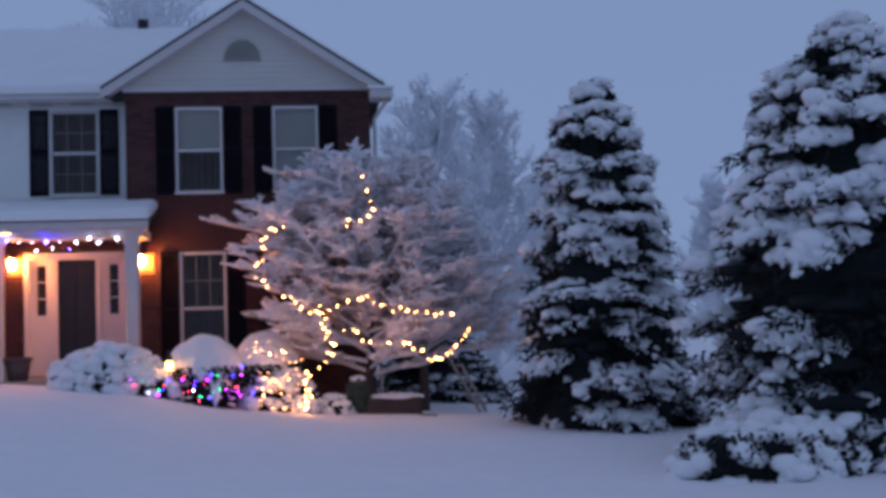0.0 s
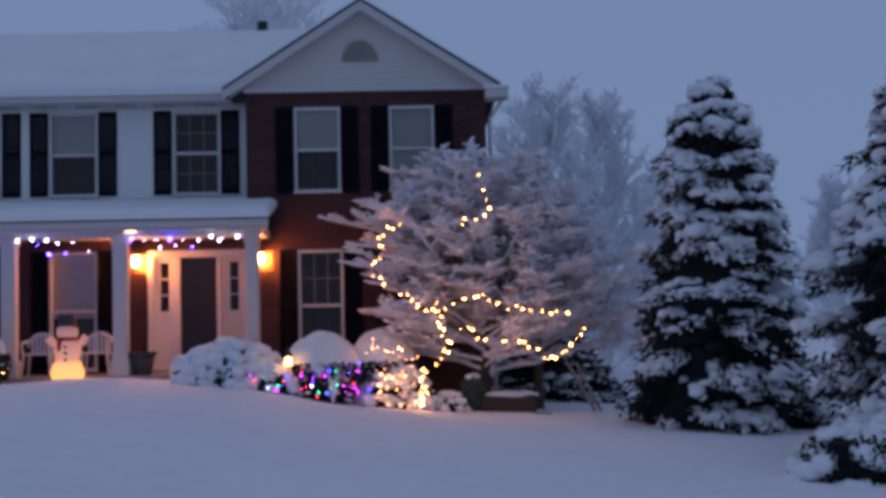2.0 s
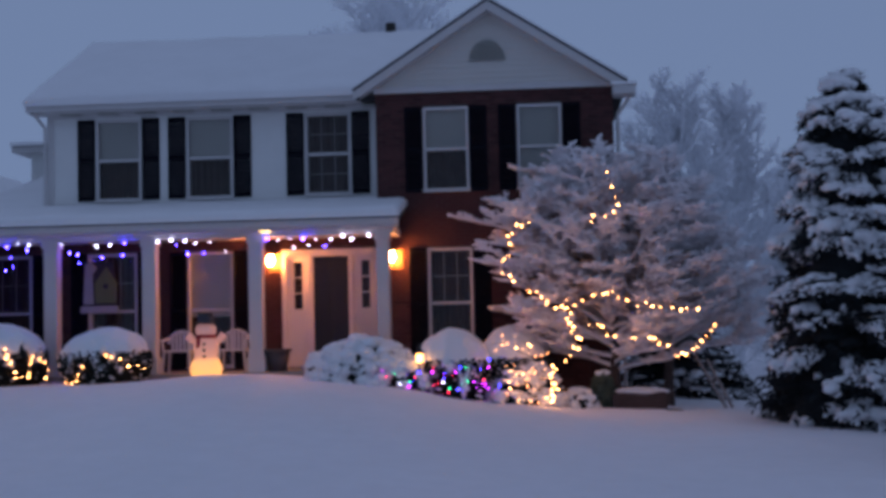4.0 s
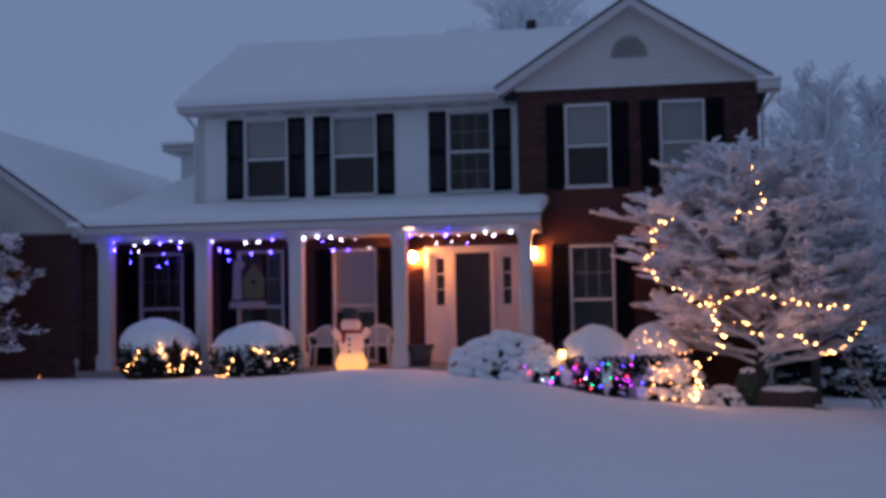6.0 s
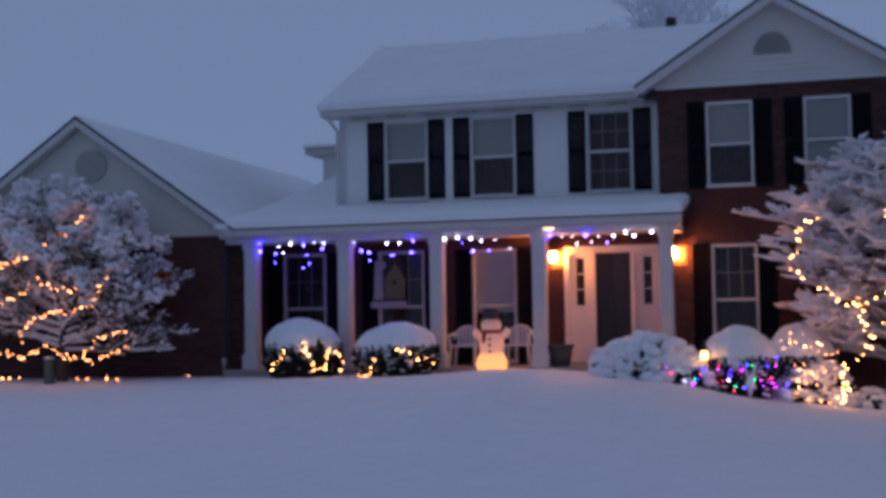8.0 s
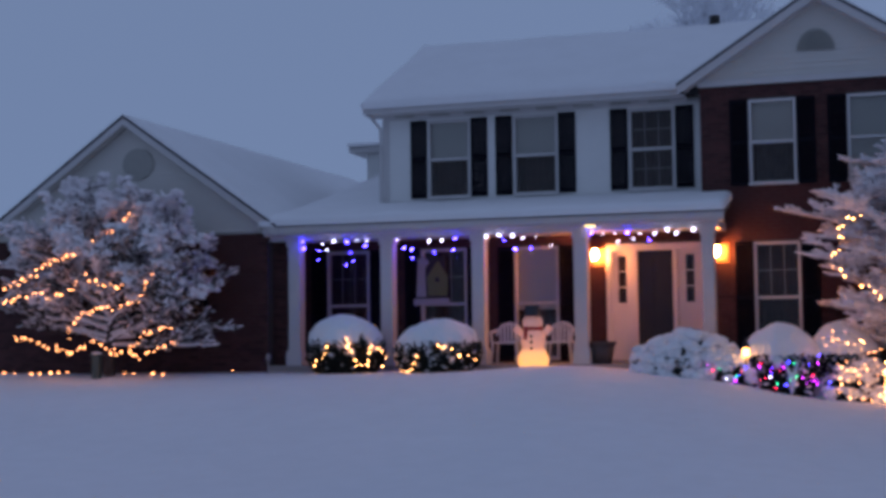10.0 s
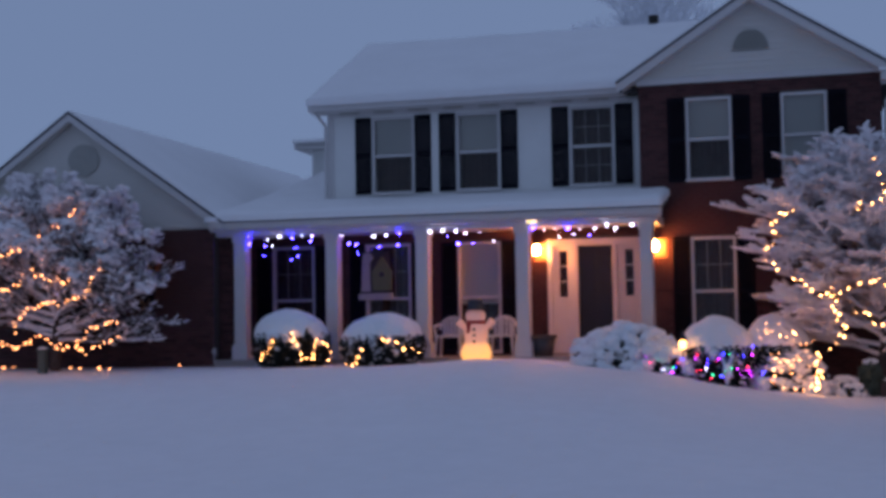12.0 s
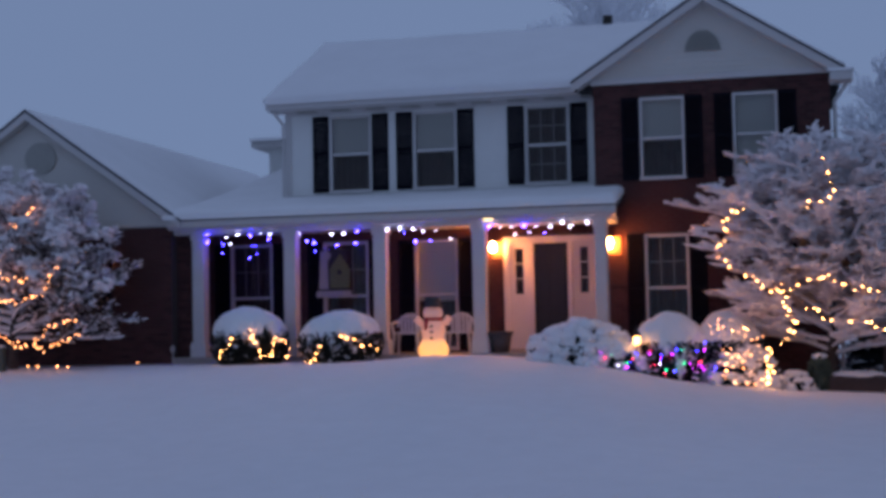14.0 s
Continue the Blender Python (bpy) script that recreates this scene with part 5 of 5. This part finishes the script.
icicle_lights(-4.05, -2.50, 63, [GLOW_WHITE, GLOW_WHITE, GLOW_WHITE, GLOW_BLUE], [GLOW_WHITE, GLOW_BLUE])
icicle_lights(-1.98, -0.02, 64, [GLOW_WHITE, GLOW_WHITE, GLOW_WHITE, GLOW_BLUE], [GLOW_WHITE, GLOW_WHITE, GLOW_BLUE])


# ---------------------------------------------------------------- porch things
def resin_chair(x, y, z):
    """A moulded armchair with an arched back."""
    chair = thing("porch_chair", (x, y, z), "white moulded resin armchair on the porch", "chair", "porch chairs")
    part("seat", Shape().bar(x - 0.25, x + 0.25, y - 0.25, y + 0.22, z + 0.40, z + 0.44, 0.03), PLASTIC, chair)
    s = Shape()
    for sx in (-1, 1):
        for yy in (-0.24, 0.22):
            part("leg", Shape().tube((x + sx * 0.27, y + yy, z), (x + sx * 0.24, y + yy * 0.9, z + 0.42), 0.022, 0.032, 8, True), PLASTIC, chair)
        part("armrest", Shape().tube((x + sx * 0.25, y - 0.24, z + 0.42), (x + sx * 0.27, y - 0.24, z + 0.62), 0.026, 0.026, 8).tube((x + sx * 0.27, y - 0.26, z + 0.62), (x + sx * 0.27, y + 0.2, z + 0.66), 0.034, 0.03, 8, True), PLASTIC, chair)
    arc = [(x + 0.27 * math.cos(a), z + 0.55 + 0.25 * math.sin(a)) for a in np.linspace(0, math.pi, 13)]
    s = Shape()
    for (xa, za), (xb, zb) in zip(arc, arc[1:]):
        s.tube((xa, y + 0.22, za), (xb, y + 0.22, zb), 0.028, 0.028, 8)
    part("back_frame", s, PLASTIC, chair)
    for k in range(6):
        xa = x - 0.19 + k * 0.076
        zt = z + 0.55 + 0.25 * math.sqrt(max(0.0, 1 - ((xa - x) / 0.27) ** 2))
        part("back_slat", Shape().bar(xa - 0.027, xa + 0.027, y + 0.21, y + 0.228, z + 0.43, zt), PLASTIC, chair)
    return chair


resin_chair(-3.86, -0.55, 0.302)
resin_chair(-2.78, -0.55, 0.302)

# glowing snowman
SNOWMAN = bpy.data.materials.new("lit_snowman_plastic")
SNOWMAN.use_nodes = True
sn, sl = SNOWMAN.node_tree.nodes, SNOWMAN.node_tree.links
sb = sn["Principled BSDF"]
sb.inputs["Base Color"].default_value = (0.48, 0.40, 0.37, 1)
sb.inputs["Roughness"].default_value = 0.5
sg, ss, sr = sn.new("ShaderNodeNewGeometry"), sn.new("ShaderNodeSeparateXYZ"), sn.new("ShaderNodeValToRGB")
sm = sn.new("ShaderNodeMapRange")
sm.inputs["From Min"].default_value, sm.inputs["From Max"].default_value = 0.25, 1.30
sl.new(sg.outputs["Position"], ss.inputs[0])
sl.new(ss.outputs["Z"], sm.inputs["Value"])
sl.new(sm.outputs["Result"], sr.inputs[0])
sr.color_ramp.elements[0].position, sr.color_ramp.elements[0].color = 0.05, (1.0, 0.44, 0.08, 1)
sr.color_ramp.elements[1].position, sr.color_ramp.elements[1].color = 1.0, (0.13, 0.055, 0.05, 1)
sr.color_ramp.elements.new(0.27).color = (0.95, 0.40, 0.09, 1)
sr.color_ramp.elements.new(0.36).color = (0.46, 0.17, 0.09, 1)
sr.color_ramp.elements.new(0.62).color = (0.28, 0.10, 0.07, 1)
sl.new(sr.outputs[0], sb.inputs["Emission Color"])
sb.inputs["Emission Strength"].default_value = 1.25


def snowman(x, y, z):
    s, slots = Shape(), []

    def mark(k):
        slots.extend([k] * (len(s.f) - len(slots)))

    s.lathe((x, y, z), [(0.24, -0.05), (0.29, 0.04), (0.30, 0.14), (0.25, 0.27), (0.20, 0.34), (0.225, 0.42), (0.235, 0.52), (0.20, 0.63), (0.15, 0.69), (0.17, 0.73), (0.195, 0.81), (0.19, 0.89), (0.13, 0.95)], 24)
    for sx in (-1, 1):
        s.tube((x + sx * 0.18, y, z + 0.58), (x + sx * 0.34, y - 0.03, z + 0.74), 0.055, 0.075, 10, True)
    mark(0)
    s.lathe((x, y, z + 0.68), [(0.16, 0.0), (0.185, 0.025), (0.185, 0.06), (0.16, 0.08)], 20)
    s.box(x - 0.13, x - 0.06, y - 0.22, y - 0.17, z + 0.50, z + 0.70)
    mark(1)
    for zz in (0.46, 0.57, 0.34):
        s.blob((x + 0.02, y - 0.235, z + zz), (0.03, 0.02, 0.03), 0, 0)
    s.lathe((x, y, z + 0.945), [(0.20, 0.0), (0.20, 0.02), (0.15, 0.03), (0.145, 0.20), (0.13, 0.21)], 20)
    mark(2)
    ob = single("snowman_figure", s, [SNOWMAN, REDCLOTH, DARKFELT], "glowing plastic snowman with a red scarf and dark hat", "lawn ornament", smooth=False, slots=slots)
    for p in ob.data.polygons:
        p.use_smooth = True


snowman(-3.07, -1.62, 0.28)

pot = thing("flower_pot", (-1.86, -0.95, 0.302), "dark empty flower pot beside the front door", "flower pot")
part("body", Shape().lathe((-1.86, -0.95, 0.302), [(0.17, 0.0), (0.24, 0.36)], 20), TERRACOTTA, pot, "", True)
part("rim", Shape().lathe((-1.86, -0.95, 0.662), [(0.26, 0.0), (0.27, 0.02), (0.27, 0.06), (0.23, 0.065), (0.22, 0.0)], 20), TERRACOTTA, pot)

# birdhouse banner on the porch wall window
sign = thing("window_banner", (-5.8, 0.60, 1.55), "pale banner with a lime-green birdhouse shape hung on the window", "decoration")
part("backing", Shape().bar(-6.14, -5.50, 0.615, 0.632, 1.66, 2.56), DARKFELT, sign)
part("base_slab", Shape().bar(-6.20, -5.42, 0.585, 0.632, 1.52, 1.66), WHITEFELT, sign, "white base slab")
part("birdhouse", Shape().prism([(-5.88, 1.72), (-5.46, 1.72), (-5.44, 2.12), (-5.66, 2.46), (-5.90, 2.12)], 0.585, 0.614), GREENPAINT, sign, "lime-green birdhouse shape")
part("entrance_hole", Shape().prism([(-5.67 + 0.055 * math.cos(a), 2.06 + 0.055 * math.sin(a)) for a in np.linspace(0, 2 * math.pi, 14, endpoint=False)], 0.578, 0.584), DARKFELT, sign, "dark round hole")
part("pale_post", Shape().prism([(-6.14, 1.70), (-5.93, 1.70), (-5.95, 2.30), (-5.86, 2.44), (-5.98, 2.56), (-6.10, 2.50)], 0.590, 0.614), WHITEFELT, sign, "white felt shape")

# small lanterns and garden things
lan = thing("garden_lantern", (1.0, -2.72, 0.0), "small lit lantern on a stake between the bushes", "garden lamp")
part("stake", Shape().tube((1.0, -2.72, -0.1), (1.0, -2.72, 0.45), 0.012, 0.012, 8), METAL, lan)
part("lamp_glass", Shape().lathe((1.0, -2.72, 0.45), [(0.04, 0.0), (0.06, 0.03), (0.06, 0.13), (0.045, 0.15)], 12), GLOW_SMALL, lan, "glowing glass", True)
part("roof_cap", Shape().lathe((1.0, -2.72, 0.602), [(0.085, 0.0), (0.04, 0.09), (0.012, 0.20)], 10), METAL, lan)
lan = thing("wall_lantern", (-10.30, GY, 2.23), "small amber lantern on the garage wall", "wall lamp")
part("flat_plate", Shape().bar(-10.35, -10.25, GY - 0.075, GY - 0.055, 2.13, 2.33), METAL, lan)
part("lamp_glass", Shape().lathe((-10.30, GY - 0.17, 2.16), [(0.05, 0.0), (0.07, 0.02), (0.07, 0.15), (0.05, 0.16)], 12), GLOW_SMALL, lan, "amber glass", True)
part("roof_cap", Shape().lathe((-10.30, GY - 0.17, 2.325), [(0.09, 0.0), (0.03, 0.07)], 10), METAL, lan)
stk = thing("garden_stake", (-8.41, -2.0, 0.15), "small unlit garden stake light in the snow", "garden lamp")
part("pole", Shape().tube((-8.41, -2.0, 0.05), (-8.41, -2.0, 0.42), 0.018, 0.018, 8), WEATHERED, stk)
part("head", Shape().lathe((-8.41, -2.0, 0.42), [(0.03, 0.0), (0.05, 0.04), (0.045, 0.11), (0.015, 0.15)], 12), WEATHERED, stk, "pale plastic head", True)

box = thing("power_post", (-11.35, -3.55, 0.15), "small grey-green power post in the snow below the lit tree", "garden post")
part("body", Shape().bar(-11.43, -11.27, -3.63, -3.49, 0.05, 0.56, 0.015), WIRE_BOX, box)
part("cap", Shape().bar(-11.45, -11.25, -3.65, -3.47, 0.561, 0.60, 0.015), WIRE_BOX, box)
part("snow_cap", Shape().blob((-11.35, -3.56, 0.61), (0.10, 0.09, 0.035), 0, 4), SNOW, box, "", True)

# planter and odds and ends by the tree
planter = thing("brick_planter", (4.86, -2.0, -0.45), "low brick planter topped with snow below the tree", "planter")
for r in range(4):
    for k in range(5):
        x = 4.37 + k * 0.2 - (0.1 if r % 2 else 0)
        a, b = max(4.37, x), min(5.34, x + 0.188)
        if b - a > 0.03:
            part("brick", Shape().box(a, b, -2.24 - 0.006 * ((k + r) % 3), -2.02, -0.46 + r * 0.075, -0.46 + r * 0.075 + 0.064), STONE, planter)
part("core", Shape().box(4.39, 5.32, -2.22, -1.7, -0.5, -0.175), MORTAR, planter)
part("snow_top", Shape().blob((4.86, -1.97, -0.165), (0.54, 0.32, 0.075), 0, 4), SNOW, planter, "snow on the planter", True)
dwarf = thing("dwarf_conifer", (4.22, -2.1, -0.45), "stubby grey-green dwarf conifer beside the planter", "bush")
s = Shape()
s.blob((4.22, -2.1, -0.16), (0.17, 0.17, 0.36), 0, 3)
leaf_cards(s, (4.22, -2.1, -0.14), (0.18, 0.18, 0.36), 500, random.Random(2), -0.8)
part("foliage", s, material("grey_green_needles", (0.07, 0.10, 0.075), 0.85, spread=0.3, grain=10, bump=0.4), dwarf)
part("snow_cap", Shape().blob((4.22, -2.1, 0.18), (0.13, 0.13, 0.06), 0, 2), SNOW, dwarf, "", True)
for k, (a, b) in enumerate((((5.95, -1.3, 0.46), (6.47, -1.45, -0.52)), ((6.16, -1.3, 0.37), (6.58, -1.45, -0.52)))):
    pole = single("leaning_pole", Shape().tube(a, b, 0.028, 0.032, 8, True), WEATHERED, "pale weathered pole leaning in the snow", "garden pole", group="leaning poles")
single("edging_stone", Shape().blob((5.40, -2.5, -0.50), (0.20, 0.10, 0.05), 0.1, 2), WEATHERED, "flat dark edging stone poking out of the snow", "stone")


def dry_leaves(c, r, n, seed):
    rng = random.Random(seed)
    s = Shape()
    for _ in range(n):
        p = Vector(c) + Vector((rng.gauss(0, 1) * r[0], rng.gauss(0, 1) * r[1], rng.gauss(0, 1) * r[2])) * 0.6
        a = Vector((rng.uniform(-1, 1), rng.uniform(-1, 1), rng.uniform(-1, 0.3))).normalized() * rng.uniform(0.03, 0.06)
        b = a.orthogonal().normalized() * 0.022
        s.add([tuple(p), tuple(p + a * 0.5 + b), tuple(p + a), tuple(p + a * 0.5 - b)], [(0, 1, 2, 3)])
    single("dry_leaves", s, DRYLEAF, "cluster of bronze dry leaves left on the twigs", "leaves", "stuff")


dry_leaves((-9.75, -2.9, 1.45), (0.35, 0.3, 0.28), 260, 3)
dry_leaves((3.02, -1.9, 1.95), (0.16, 0.15, 0.10), 120, 4)
